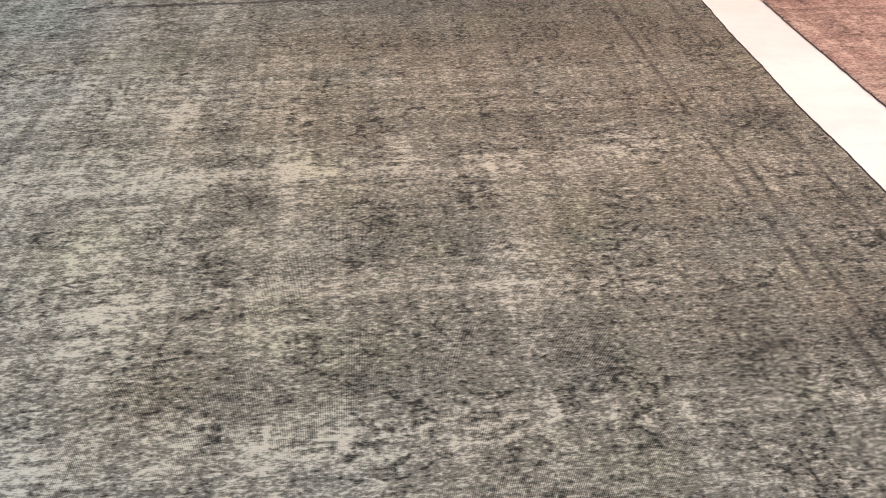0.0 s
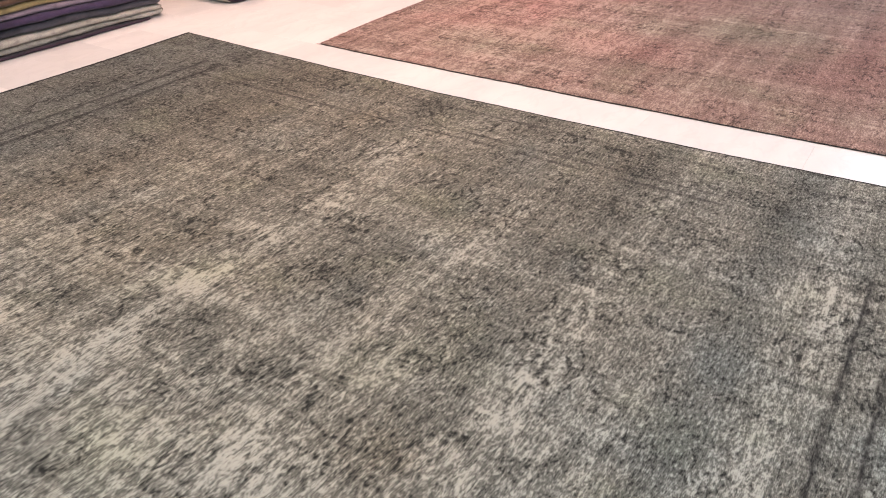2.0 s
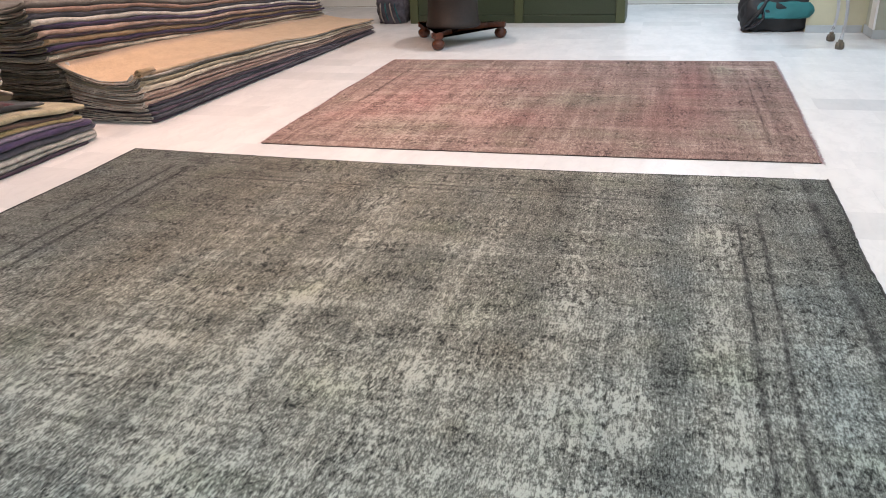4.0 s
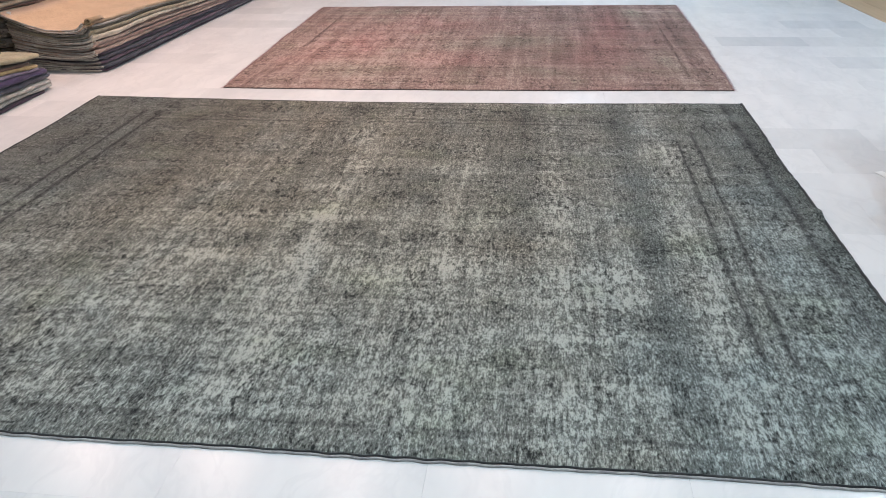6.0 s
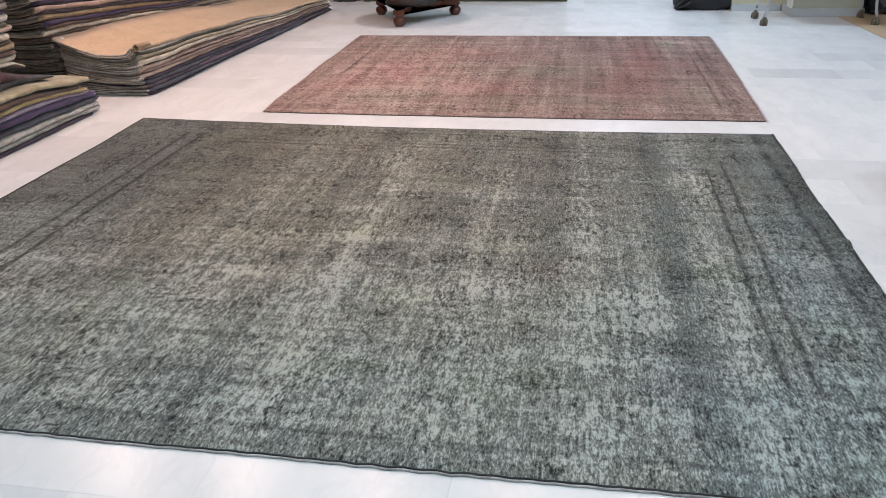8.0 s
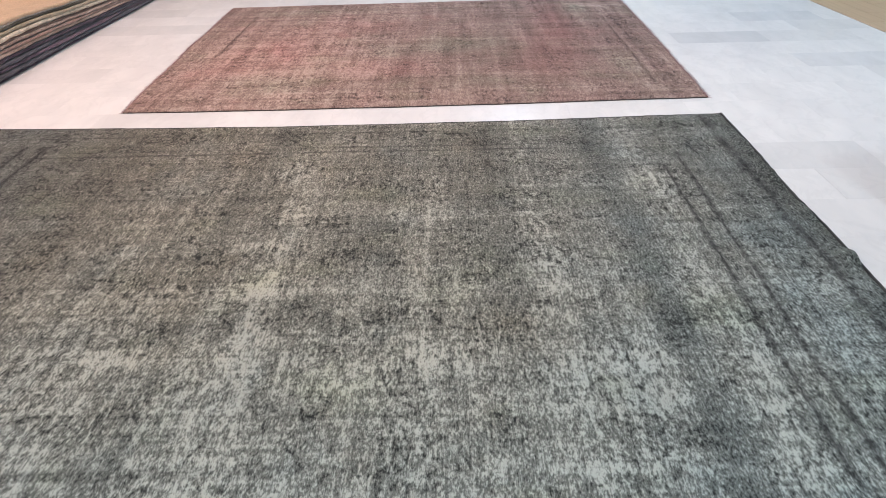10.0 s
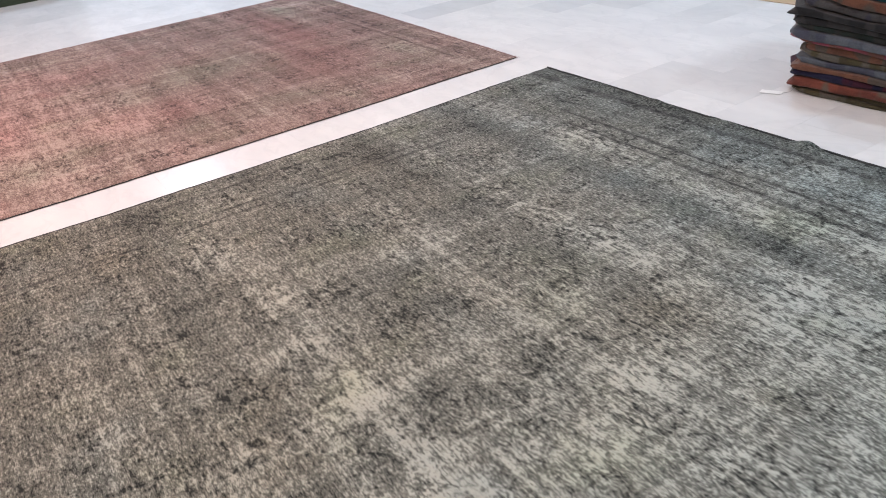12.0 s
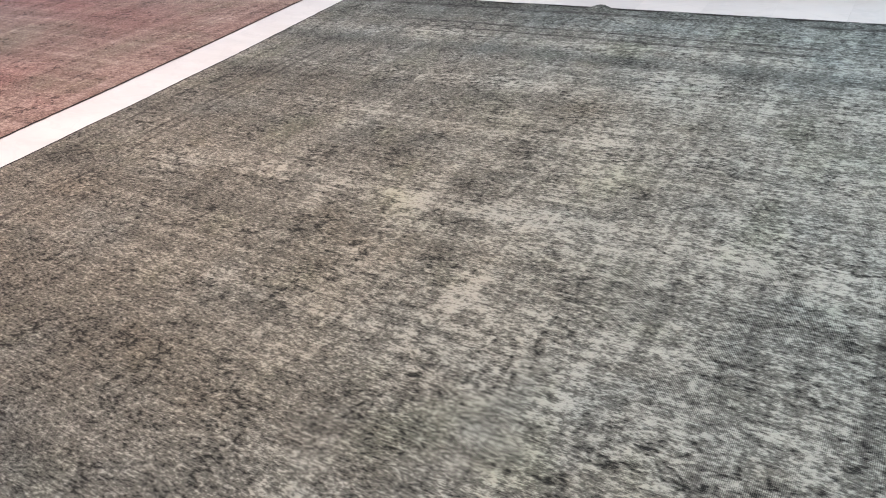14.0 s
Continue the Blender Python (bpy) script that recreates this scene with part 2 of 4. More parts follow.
PLANK = plank_material("light_oak_laminate")
PLASTER = paint_material("white_plaster", (0.72, 0.71, 0.68), 0.8, 0.03)
WALL_YELLOW = paint_material("pale_yellow_paint", (0.56, 0.54, 0.39), 0.6, 0.04)
WALL_GREEN = paint_material("pale_green_paint", (0.41, 0.42, 0.34), 0.6, 0.04)
# north wall colour, darkened to hold the shade behind the stacks
WALL_SHADED = paint_material("shade_darkened_paint", (0.30, 0.28, 0.20), 0.6, 0.05)
SKIRT = paint_material("grey_white_paint", (0.44, 0.48, 0.50), 0.45, 0.04)
WHITE = paint_material("white_paint", (0.78, 0.78, 0.76), 0.4, 0.03)
MAHOGANY = wood_material("polished_mahogany", (0.10, 0.027, 0.011), (0.045, 0.014, 0.007), 0.25)
EBONY = wood_material("dark_stained_wood", (0.012, 0.008, 0.006), (0.022, 0.012, 0.009), 0.55)
FOREST = wood_material("dark_green_paint", (0.030, 0.045, 0.020), (0.020, 0.032, 0.014), 0.45)
OLIVE = wood_material("olive_green_paint", (0.060, 0.075, 0.028), (0.045, 0.055, 0.022), 0.45)
SILVER = paint_material("silvered_leg", (0.52, 0.54, 0.57), 0.35, 0.1, 0.6)
BRASS = paint_material("tarnished_brass", (0.17, 0.15, 0.12), 0.45, 0.15, 0.7)
BLACK = paint_material("black_nylon", (0.009, 0.010, 0.013), 0.6, 0.1)
TEAL = paint_material("teal_nylon", (0.015, 0.16, 0.17), 0.5, 0.1)
PLASTIC = paint_material("black_plastic_film", (0.016, 0.016, 0.022), 0.25, 0.1)
PAPER = paint_material("white_paper", (0.80, 0.80, 0.78), 0.7, 0.02)
GLASS = Nodes("window_glass", 0.02)
GLASS.bsdf.inputs["Transmission Weight"].default_value = 1.0
GLASS = GLASS.done((0.95, 0.97, 0.97))
GLOW_WARM, GLOW_NEUTRAL, GLOW_COOL = glow_material("warm_led", (1, 0.72, 0.5), 30), glow_material("neutral_led", (1, 0.93, 0.86), 22), glow_material("cool_led", (0.8, 0.9, 1), 22)

CLOTHS = {
    "peach": cloth_material("peach_wool", (0.57, 0.41, 0.265), (0.51, 0.365, 0.235), spotty=0.12),
    "blush": cloth_material("blush_wool", (0.50, 0.37, 0.30), (0.37, 0.26, 0.21)),
    "lilac": cloth_material("lilac_grey_wool", (0.24, 0.20, 0.26), (0.17, 0.14, 0.19)),
    "mauve": cloth_material("dark_mauve_wool", (0.13, 0.09, 0.12), (0.085, 0.06, 0.08)),
    "straw": cloth_material("straw_wool", (0.43, 0.38, 0.25), (0.31, 0.27, 0.175)),
    "cream": cloth_material("cream_wool", (0.66, 0.58, 0.46), (0.52, 0.45, 0.35)),
    "khaki": cloth_material("khaki_wool", (0.40, 0.345, 0.24), (0.29, 0.25, 0.175)),
    "sand": cloth_material("sand_wool", (0.36, 0.26, 0.15), (0.28, 0.20, 0.12)),
    "gold": cloth_material("gold_wool", (0.46, 0.36, 0.18), (0.33, 0.25, 0.125)),
    "olive": cloth_material("olive_grey_wool", (0.135, 0.12, 0.088), (0.095, 0.088, 0.064)),
    "grey": cloth_material("grey_wool", (0.17, 0.155, 0.14), (0.115, 0.105, 0.095)),
    "stone": cloth_material("stone_grey_wool", (0.30, 0.27, 0.235), (0.20, 0.18, 0.16)),
    "pale": cloth_material("pale_grey_wool", (0.62, 0.58, 0.52), (0.50, 0.46, 0.41)),
    "ash": cloth_material("ash_wool", (0.50, 0.475, 0.43), (0.38, 0.36, 0.32)),
    "brown": cloth_material("brown_wool", (0.13, 0.08, 0.058), (0.085, 0.052, 0.04)),
    "rose": cloth_material("dusty_rose_wool", (0.32, 0.215, 0.175), (0.235, 0.155, 0.125)),
    "purple": cloth_material("purple_wool", (0.075, 0.052, 0.115), (0.046, 0.034, 0.072)),
    "plum": cloth_material("dark_plum_wool", (0.055, 0.035, 0.055), (0.035, 0.025, 0.04)),
    "slate": cloth_material("slate_wool", (0.085, 0.085, 0.105), (0.055, 0.055, 0.07)),
    "charcoal": cloth_material("charcoal_wool", (0.05, 0.05, 0.052), (0.032, 0.033, 0.035)),
    "green": cloth_material("dark_green_wool", (0.035, 0.05, 0.028), (0.022, 0.032, 0.02)),
    "maroon": cloth_material("maroon_grey_wool", (0.13, 0.022, 0.035), (0.075, 0.07, 0.065)),
    "kilim_red": cloth_material("red_kilim", (0.187, 0.054, 0.036), (0.137, 0.0432, 0.0324), (0.115, 0.108, 0.0864), 0.85),
    "kilim_rust": cloth_material("rust_kilim", (0.173, 0.0792, 0.0504), (0.122, 0.0576, 0.0396), (0.072, 0.072, 0.0648), 0.8),
    "kilim_black": cloth_material("charcoal_kilim", (0.0202, 0.0216, 0.0245), (0.013, 0.0137, 0.0158), (0.0432, 0.0446, 0.0468), 0.7),
    "kilim_grey": cloth_material("grey_kilim", (0.0864, 0.0864, 0.09), (0.0576, 0.0576, 0.0612), (0.0432, 0.0468, 0.072), 0.8),
    "kilim_teal": cloth_material("teal_kilim", (0.0144, 0.115, 0.122), (0.0108, 0.0648, 0.0792), (0.0216, 0.0252, 0.0648), 0.6),
    "kilim_navy": cloth_material("navy_kilim", (0.0158, 0.0144, 0.0432), (0.0115, 0.0101, 0.0288), (0.072, 0.0144, 0.0216), 0.6),
    "kilim_pink": cloth_material("magenta_kilim", (0.302, 0.072, 0.115), (0.216, 0.0576, 0.0864), (0.108, 0.072, 0.0432), 0.7),
    "kilim_blue": cloth_material("steel_blue_kilim", (0.122, 0.144, 0.173), (0.0792, 0.0936, 0.115), (0.0504, 0.054, 0.0864), 0.7),
    "kilim_moss": cloth_material("moss_kilim", (0.0252, 0.0396, 0.036), (0.0158, 0.0245, 0.023), (0.036, 0.036, 0.036), 0.6),
    "kilim_olive": cloth_material("olive_kilim", (0.0792, 0.0684, 0.036), (0.054, 0.0468, 0.0288), (0.122, 0.115, 0.101), 0.8),
}


# ---- mesh helpers ----
def part(name, bm, material, parent=None, label="", smooth=False):
    """Links a bmesh as one mesh object under a thing or a part."""
    data = bpy.data.meshes.new(name)
    bm.to_mesh(data)
    bm.free()
    data.materials.append(material)
    if smooth:
        for f in data.polygons:
            f.use_smooth = True
    ob = new(name, data)
    ob.parent = parent
    if label:
        ob["label"] = label
    return ob


def box(bm, x0, x1, y0, y1, z0, z1, bevel=0.0):
    m = Matrix.Translation(((x0 + x1) / 2, (y0 + y1) / 2, (z0 + z1) / 2)) @ Matrix.Diagonal((abs(x1 - x0), abs(y1 - y0), abs(z1 - z0), 1))
    made = bmesh.ops.create_cube(bm, size=1, matrix=m)["verts"]
    if bevel:
        edges = list({e for v in made for e in v.link_edges})
        bmesh.ops.bevel(bm, geom=edges, offset=bevel, segments=2, affect="EDGES", profile=0.5)
    return bm


def boxed(*args, bevel=0.0):
    return box(bmesh.new(), *args, bevel=bevel)


def lathe(profile, steps=24):
    """A turned body from (radius, height) pairs."""
    bm = bmesh.new()
    rings = [[bm.verts.new((r * math.cos(a * math.tau / steps), r * math.sin(a * math.tau / steps), z)) for a in range(steps)] for r, z in profile]
    for low, high in zip(rings, rings[1:]):
        for k in range(steps):
            bm.faces.new((low[k], low[(k + 1) % steps], high[(k + 1) % steps], high[k]))
    bm.faces.new(rings[0][::-1]), bm.faces.new(rings[-1])
    return bm


def tube(points, radii, steps=10):
    """A tapering rod along points."""
    bm = bmesh.new()
    rings, points = [], [Vector(p) for p in points]
    for k, p in enumerate(points):
        way = (points[min(k + 1, len(points) - 1)] - points[max(k - 1, 0)]).normalized()
        side = way.cross(Vector((0.31, 0.95, 0.02))).normalized()
        up = side.cross(way)
        rings.append([bm.verts.new(p + radii[k] * (math.cos(a * math.tau / steps) * side + math.sin(a * math.tau / steps) * up)) for a in range(steps)])
    for low, high in zip(rings, rings[1:]):
        for k in range(steps):
            bm.faces.new((low[k], low[(k + 1) % steps], high[(k + 1) % steps], high[k]))
    bm.faces.new(rings[0][::-1]), bm.faces.new(rings[-1])
    bmesh.ops.recalc_face_normals(bm, faces=bm.faces)
    return bm


def empty(name, m, label, category, group="", kind=""):
    ob = new(name)
    ob.matrix_world = m
    return tagged(ob, label, category, group, kind)


# ---- shell of the shop ----
X0, X1, Y0, Y1 = -5.0, 9.0, -5.0, 6.0
floor = tagged(part("floor", boxed(X0, X1, Y0, Y1, -0.15, -0.006), GROUT), "floor of polished white marble tiles with grey clouds", "floor", kind="structure")
ceiling = tagged(part("ceiling", boxed(X0, X1, Y0, Y1, CEILING, CEILING + 0.15), PLASTER), "plain white plaster ceiling", "ceiling", kind="structure")
tagged(part("wall_east", boxed(X1, X1 + 0.2, Y0, Y1, 0, CEILING), PLASTER), "plain white back wall of the shop", "wall", kind="structure")
tagged(part("wall_west", boxed(X0 - 0.2, X0, Y0, Y1, 0, CEILING), PLASTER), "plain white wall of the shop", "wall", kind="structure")
tagged(part("wall_north", boxed(X0, X1, Y1, Y1 + 0.2, 0, CEILING), WALL_SHADED), "wall behind the rug stacks, painted olive-grey to darken it for shade", "wall", kind="structure")
bm = bmesh.new()
for b in ((X0, X1, 0, 0.35), (X0, X1, 2.75, CEILING), (X0, -3.6, 0.35, 2.75), (2.6, X1, 0.35, 2.75)):
    box(bm, b[0], b[1], Y0 - 0.2, Y0, b[2], b[3])
tagged(part("wall_south", bm, PLASTER), "white wall with the wide shopfront opening", "wall", kind="structure")
window = empty("window_1", pose(-0.5, Y0 - 0.1, 0.35), "wide shopfront window with white frame", "window", kind="structure")
bm = bmesh.new()
for b in ((-3.1, 3.1, 0, 0.06), (-3.1, 3.1, 2.34, 2.4), (-3.1, -3.04, 0.06, 2.34), (3.04, 3.1, 0.06, 2.34), (-1.06, -1.0, 0.06, 2.34), (1.0, 1.06, 0.06, 2.34)):
    box(bm, b[0], b[1], -0.04, 0.04, b[2], b[3])
part("window_frame", bm, WHITE, window)
for a, b in ((-3.04, -1.06), (-1.0, 1.0), (1.06, 3.04)):
    pane = part("pane", boxed(a, b, -0.004, 0.004, 0.06, 2.34), GLASS, window)
    pane.visible_shadow = False

# short yellow wall, pillar and the wall past it
wall_yellow = tagged(part("wall_yellow", boxed(6.52, 6.7, -0.81, -0.28, 0, CEILING), WALL_YELLOW), "pale yellow painted wall end", "wall", kind="structure")
pillar = tagged(part("pillar", boxed(6.14, 6.7, -1.48, -0.812, 0, CEILING, bevel=0.006), WALL_GREEN), "square pale green painted pillar", "pillar", kind="structure")
tagged(part("wall_side", boxed(6.70, 6.9, Y0, -0.28, 0, CEILING), WALL_YELLOW), "pale yellow painted wall behind the pillar", "wall", kind="structure")
tagged(part("baseboard", boxed(6.50, 6.518, -0.78, -0.28, 0, 0.070, bevel=0.004), SKIRT), "grey-white painted baseboard", "baseboard", kind="structure")
bm = boxed(6.118, 6.137, -1.50, -0.795, 0, 0.080, bevel=0.004)
box(bm, 6.139, 6.498, -0.809, -0.792, 0, 0.080, bevel=0.004)
tagged(part("baseboard", bm, SKIRT), "grey-white baseboard round the pillar", "baseboard", kind="structure")
tagged(part("trim", boxed(6.124, 6.30, -0.808, -0.788, 0.082, CEILING - 0.01, bevel=0.003), WHITE), "white corner trim of the pillar", "trim", kind="structure")

# ceiling spotlights, all out of view, several added only as fill light
for sx, sy, watts, colour in SPOTS:
    spot = empty("ceiling_spotlight", pose(sx, sy, CEILING), "assumed small round recessed ceiling spotlight with white ring, out of view", "spotlight", "ceiling spotlights")
    part("ring", lathe([(0.10, -0.001), (0.115, -0.006), (0.112, -0.022), (0.095, -0.026), (0.088, -0.012)]), WHITE, spot, smooth=True)
    part("lens", lathe([(0.085, -0.004), (0.085, -0.014), (0.05, -0.018)]), {WARM: GLOW_WARM, NEUTRAL: GLOW_NEUTRAL, COOL: GLOW_COOL, DAY: GLOW_COOL}[colour], spot, "glowing lens")


# ---- the two laid rugs ----
def bumps(u, v, rows):
    total = np.zeros_like(u)
    for x, y, rx, ry, k in rows:
        total += k * np.exp(-((u - x) / rx) ** 2 - ((v - y) / ry) ** 2)
    return total


def smooth_random(u, v, fx, fy, seed):
    """Cheap wavy randomness on the plan."""
    rng = np.random.RandomState(seed)
    total = np.zeros_like(u)
    for k in range(9):
        a, b, c = rng.uniform(-1, 1), rng.uniform(-1, 1), rng.uniform(0, 7)
        total += np.sin(fx * a * u * 6 + fy * b * v * 6 + c)
    return total / 9


def stripe(value, at, width):
    return np.exp(-((value - at) / width) ** 2)


def laid_rug(name, corners, step, material, worn, blue, brown, lines, swell, bow, label):
    """A thin carpet on the floor. corners: near right, near left, far left, far right on the plan.
    bow: how far the near, far, right and left sides curve out of their straight line."""
    a, b, c, d = (np.array(p) for p in corners)
    ny, nx = int(np.linalg.norm(b - a) / step), int(np.linalg.norm(d - a) / step)
    s, r = np.meshgrid(np.linspace(0, 1, ny + 1), np.linspace(0, 1, nx + 1))
    plan = (a + np.multiply.outer(s, b - a)) * (1 - r)[..., None] + (d + np.multiply.outer(s, c - d)) * r[..., None]
    u, v = plan[..., 0].copy(), plan[..., 1].copy()
    u += bow[0] * np.sin(np.pi * s) * (1 - r) + bow[1] * np.sin(np.pi * s) * r
    v += bow[2] * np.sin(np.pi * r) * (1 - s) + bow[3] * np.sin(np.pi * r) * s
    rim = np.minimum.reduce([s * ny, (1 - s) * ny, r * nx, (1 - r) * nx]) * step
    ragged = np.exp(-rim / 0.15)
    u += 0.008 * ragged * smooth_random(u, v, 2, 2, 3) + 0.004 * ragged * smooth_random(u, v, 14, 14, 4)
    v += 0.010 * ragged * smooth_random(u, v, 2, 2, 5) + 0.004 * ragged * smooth_random(u, v, 14, 14, 6)
    z = 0.0085 + 0.0007 * smooth_random(u, v, 18, 18, 8) + 0.0015 * smooth_random(u, v, 2, 2, 9) + swell(u, v)
    z = np.where(rim < step * 0.5, np.maximum(0.0045, z - 0.004), z)
    top = np.stack([u, v, z], -1).reshape(-1, 3)
    ids = np.arange((nx + 1) * (ny + 1)).reshape(nx + 1, ny + 1)
    # with r along x and s along y the order below faces up
    quads = np.stack([ids[:-1, :-1], ids[1:, :-1], ids[1:, 1:], ids[:-1, 1:]], -1).reshape(-1, 4)
    ring = np.concatenate([ids[0, :-1], ids[:-1, -1], ids[-1, :0:-1], ids[:0:-1, 0]])
    low = top[ring].copy()
    low[:, 2] = 0.0005
    low_ids = len(top) + np.arange(len(ring))
    skirt = np.stack([ring, np.roll(ring, -1), np.roll(low_ids, -1), low_ids], -1)
    data = bpy.data.meshes.new(name)
    data.from_pydata(np.concatenate([top, low]).tolist(), [], np.concatenate([quads, skirt]).tolist() + [low_ids[::-1].tolist()])
    for key, values in (("worn", worn(u, v)), ("blue", blue(u, v)), ("brown", brown(u, v)), ("lines", lines(u, v))):
        flat = np.concatenate([values.reshape(-1), np.zeros(len(ring))]).astype(np.float32)
        data.attributes.new(key, "FLOAT", "POINT").data.foreach_set("value", flat)
    data.materials.append(material)
    for f in data.polygons:
        f.use_smooth = True
    ob = new(name, data)
    return tagged(ob, label, "rug"), (u, v)


def cord(name, u, v, material, parent, radius, lift=0.004):
    """A bound edge along one side of a rug."""
    pts = [(x, y, lift) for x, y in zip(u, v)]
    return part(name, tube(pts, [radius] * len(pts), 6), material, parent, smooth=True)


# bare or faded patches: x, y, half widths along x and y, amount
FADED = [(0.81, 1.72, 0.06, 0.13, 0.55), (0.28, 2.21, 0.09, 0.08, 0.50), (0.56, 2.29, 0.07, 0.08, 0.35), (0.07, 2.18, 0.06, 0.06, 0.38), (-0.12, 2.17, 0.07, 0.07, 0.42),
         (-0.22, 1.89, 0.05, 0.11, 0.45), (-0.06, 1.62, 0.07, 0.15, 0.28), (-0.17, 1.06, 0.11, 0.09, 0.95), (1.07, 0.78, 0.15, 0.12, 0.40), (1.22, 2.27, 0.13, 0.06, 0.30),
         (-0.09, 2.52, 0.06, 0.12, 0.32), (0.28, 2.50, 0.06, 0.12, 0.30), (0.56, 2.81, 0.06, 0.12, 0.25), (-0.45, 1.24, 0.25, 0.07, 0.15), (-0.42, 2.75, 0.08, 0.20, 0.25),
         (-0.39, 3.20, 0.06, 0.14, 0.25), (-0.70, 2.15, 0.30, 0.07, 0.22), (0.40, 1.27, 0.30, 0.07, 0.20)]
# darker patches with fuller pile
FULL = [(0.12, 0.93, 0.30, 0.06, 0.26), (-0.42, 0.95, 0.30, 0.06, 0.40), (1.50, 0.99, 0.18, 0.06, 0.35), (1.55, 1.45, 0.14, 0.10, 0.28), (1.58, 1.66, 0.14, 0.12, 0.25),
        (1.67, 2.36, 0.12, 0.10, 0.28), (0.10, 2.26, 0.07, 0.035, 0.45), (-0.41, 2.18, 0.06, 0.06, 0.30), (0.17, 2.04, 0.08, 0.08, 0.30), (-0.28, 1.98, 0.09, 0.08, 0.28),
        (-0.02, 2.95, 0.14, 0.12, 0.25), (-0.20, 3.22, 0.09, 0.16, 0.35), (0.88, 2.38, 0.16, 0.05, 0.22), (0.55, 1.91, 0.09, 0.07, 0.20), (-0.50, 1.82, 0.09, 0.10, 0.22),
        (1.30, 1.62, 0.10, 0.08, 0.22), (1.04, 3.31, 0.20, 0.18, 0.20), (-0.66, 1.92, 0.06, 0.08, 0.20)]


def ramp(value, low, high):
    return np.clip((value - low) / (high - low), 0, 1)


def green_wear_and_light(u, v):
    rough = 0.95 + 0.25 * smooth_random(u, v, 7, 7, 21)
    su, sv = u + 0.02 * smooth_random(u, v, 9, 9, 22), v + 0.02 * smooth_random(u, v, 9, 9, 23)
    patches = 1.05 * (bumps(su, sv, FADED) - 0.85 * bumps(su, sv, FULL)) * rough
    # faded and full bands along the length and across
    sv = v + 0.012 * smooth_random(u, v, 2, 5, 26)
    bands = 1.2 * (0.30 * stripe(sv, 2.19, 0.06) * ramp(u, 1.7, 1.2) + 0.17 * stripe(sv, 1.26, 0.05) + 0.20 * stripe(sv, 0.79, 0.06) + 0.10 * stripe(sv, 1.66, 0.05) + 0.10 * stripe(sv, 2.75, 0.05)
             - 0.22 * stripe(sv, 0.94, 0.05) - 0.16 * stripe(sv, 1.42, 0.06) - 0.12 * stripe(sv, 1.87, 0.07) * ramp(u, 0.3, 0.9) - 0.14 * stripe(sv, 2.41, 0.05) - 0.09 * stripe(sv, 3.05, 0.10)
             - 0.45 * stripe(sv, 0.26, 0.08) - 0.12 * stripe(sv, 0.50, 0.10) * ramp(u, 0.3, 0.8) - 0.08 * stripe(sv, 0.655, 0.03))
    cross = (0.10 * stripe(u, -0.10, 0.05) - 0.09 * stripe(u, 0.10, 0.04) + 0.08 * stripe(u, 0.29, 0.04) - 0.08 * stripe(u, 0.60, 0.07) + 0.08 * stripe(u, 0.82, 0.05) - 0.08 * stripe(u, 1.0, 0.05)
             - 0.22 * stripe(u, -1.02, 0.035) - 0.10 * stripe(u, -0.97, 0.03) * (v > 1.5))
    # light balance put into the colour: paler near side, darker far and wall sides
    field = (0.15 + 0.10 * ramp(u, 0.5, -0.1) + 0.10 * ramp(u, 0.2, -1.0) - 0.17 * ramp(u, 0.2, 1.4) - 0.32 * ramp(v, 2.5, 3.5) * ramp(u, -0.2, 0.7)
             + 0.05 * ramp(v, 1.9, 1.1) * ramp(v, 0.6, 0.9) * ramp(u, 0.6, -0.3))
    return patches + bands + cross + field


def green_lines(u, v):
    wob = 0.008 * smooth_random(u, v, 3, 3, 31)
    broken = np.clip(0.75 + 0.9 * smooth_random(u, v, 5, 5, 32), 0, 1)
    inside = ((u > -0.58) & (u < 1.26)).astype(float)
    total = 0.9 * stripe(v + wob, 0.70 - 0.012 * (u + 0.6), 0.0075) * inside + 0.95 * stripe(v + wob, 0.62 - 0.015 * (u + 0.6), 0.0085) * ((u > -0.62) & (u < 1.4))
    total += 0.9 * broken * stripe(v + 2 * wob, 0.35, 0.022) * (u > -0.9)
    total += (0.9 * stripe(v + wob, 3.50, 0.011) + 0.9 * stripe(v + wob, 3.60, 0.011)) * (u < 1.62) * (u > -0.6)
    total += broken * (0.55 * stripe(u + wob, -0.945, 0.008) * (v > 0.5) + 0.5 * stripe(u + wob, -0.50, 0.006) * (v > 1.9) * (v < 3.2) + 0.6 * stripe(u + wob, -0.70, 0.006) * (v > 2.2) * (v < 3.1) + 0.6 * stripe(u + wob, -0.68, 0.006) * (v > 1.15) * (v < 1.45))
    total += broken * ((0.85 * stripe(u + wob, 1.475, 0.008) + 0.75 * stripe(u + wob, 1.53, 0.007)) * (v > 1.1) * (v < 3.5) + 0.7 * stripe(u + wob, 1.725, 0.007) * (v > 0.6))
    return np.clip(total, 0, 1)


def green_swell(u, v):
    # puckers along the free edge, and low creases
    wave = sum(k * stripe(v, 0.25, 0.05) * stripe(u, x, w) for x, k, w in ((0.43, 0.022, 0.05), (0.78, 0.009, 0.07), (1.15, 0.010, 0.09), (1.5, 0.007, 0.06), (0.08, 0.008, 0.08), (-0.3, 0.010, 0.07), (-0.7, 0.008, 0.1))) + 0.006 * stripe(v, 0.24, 0.06) * np.clip(smooth_random(u, v, 6, 1, 41), 0, 1)
    return wave + 0.002 * stripe(v, 0.36, 0.03) - 0.002 * stripe(v, 0.66, 0.02)


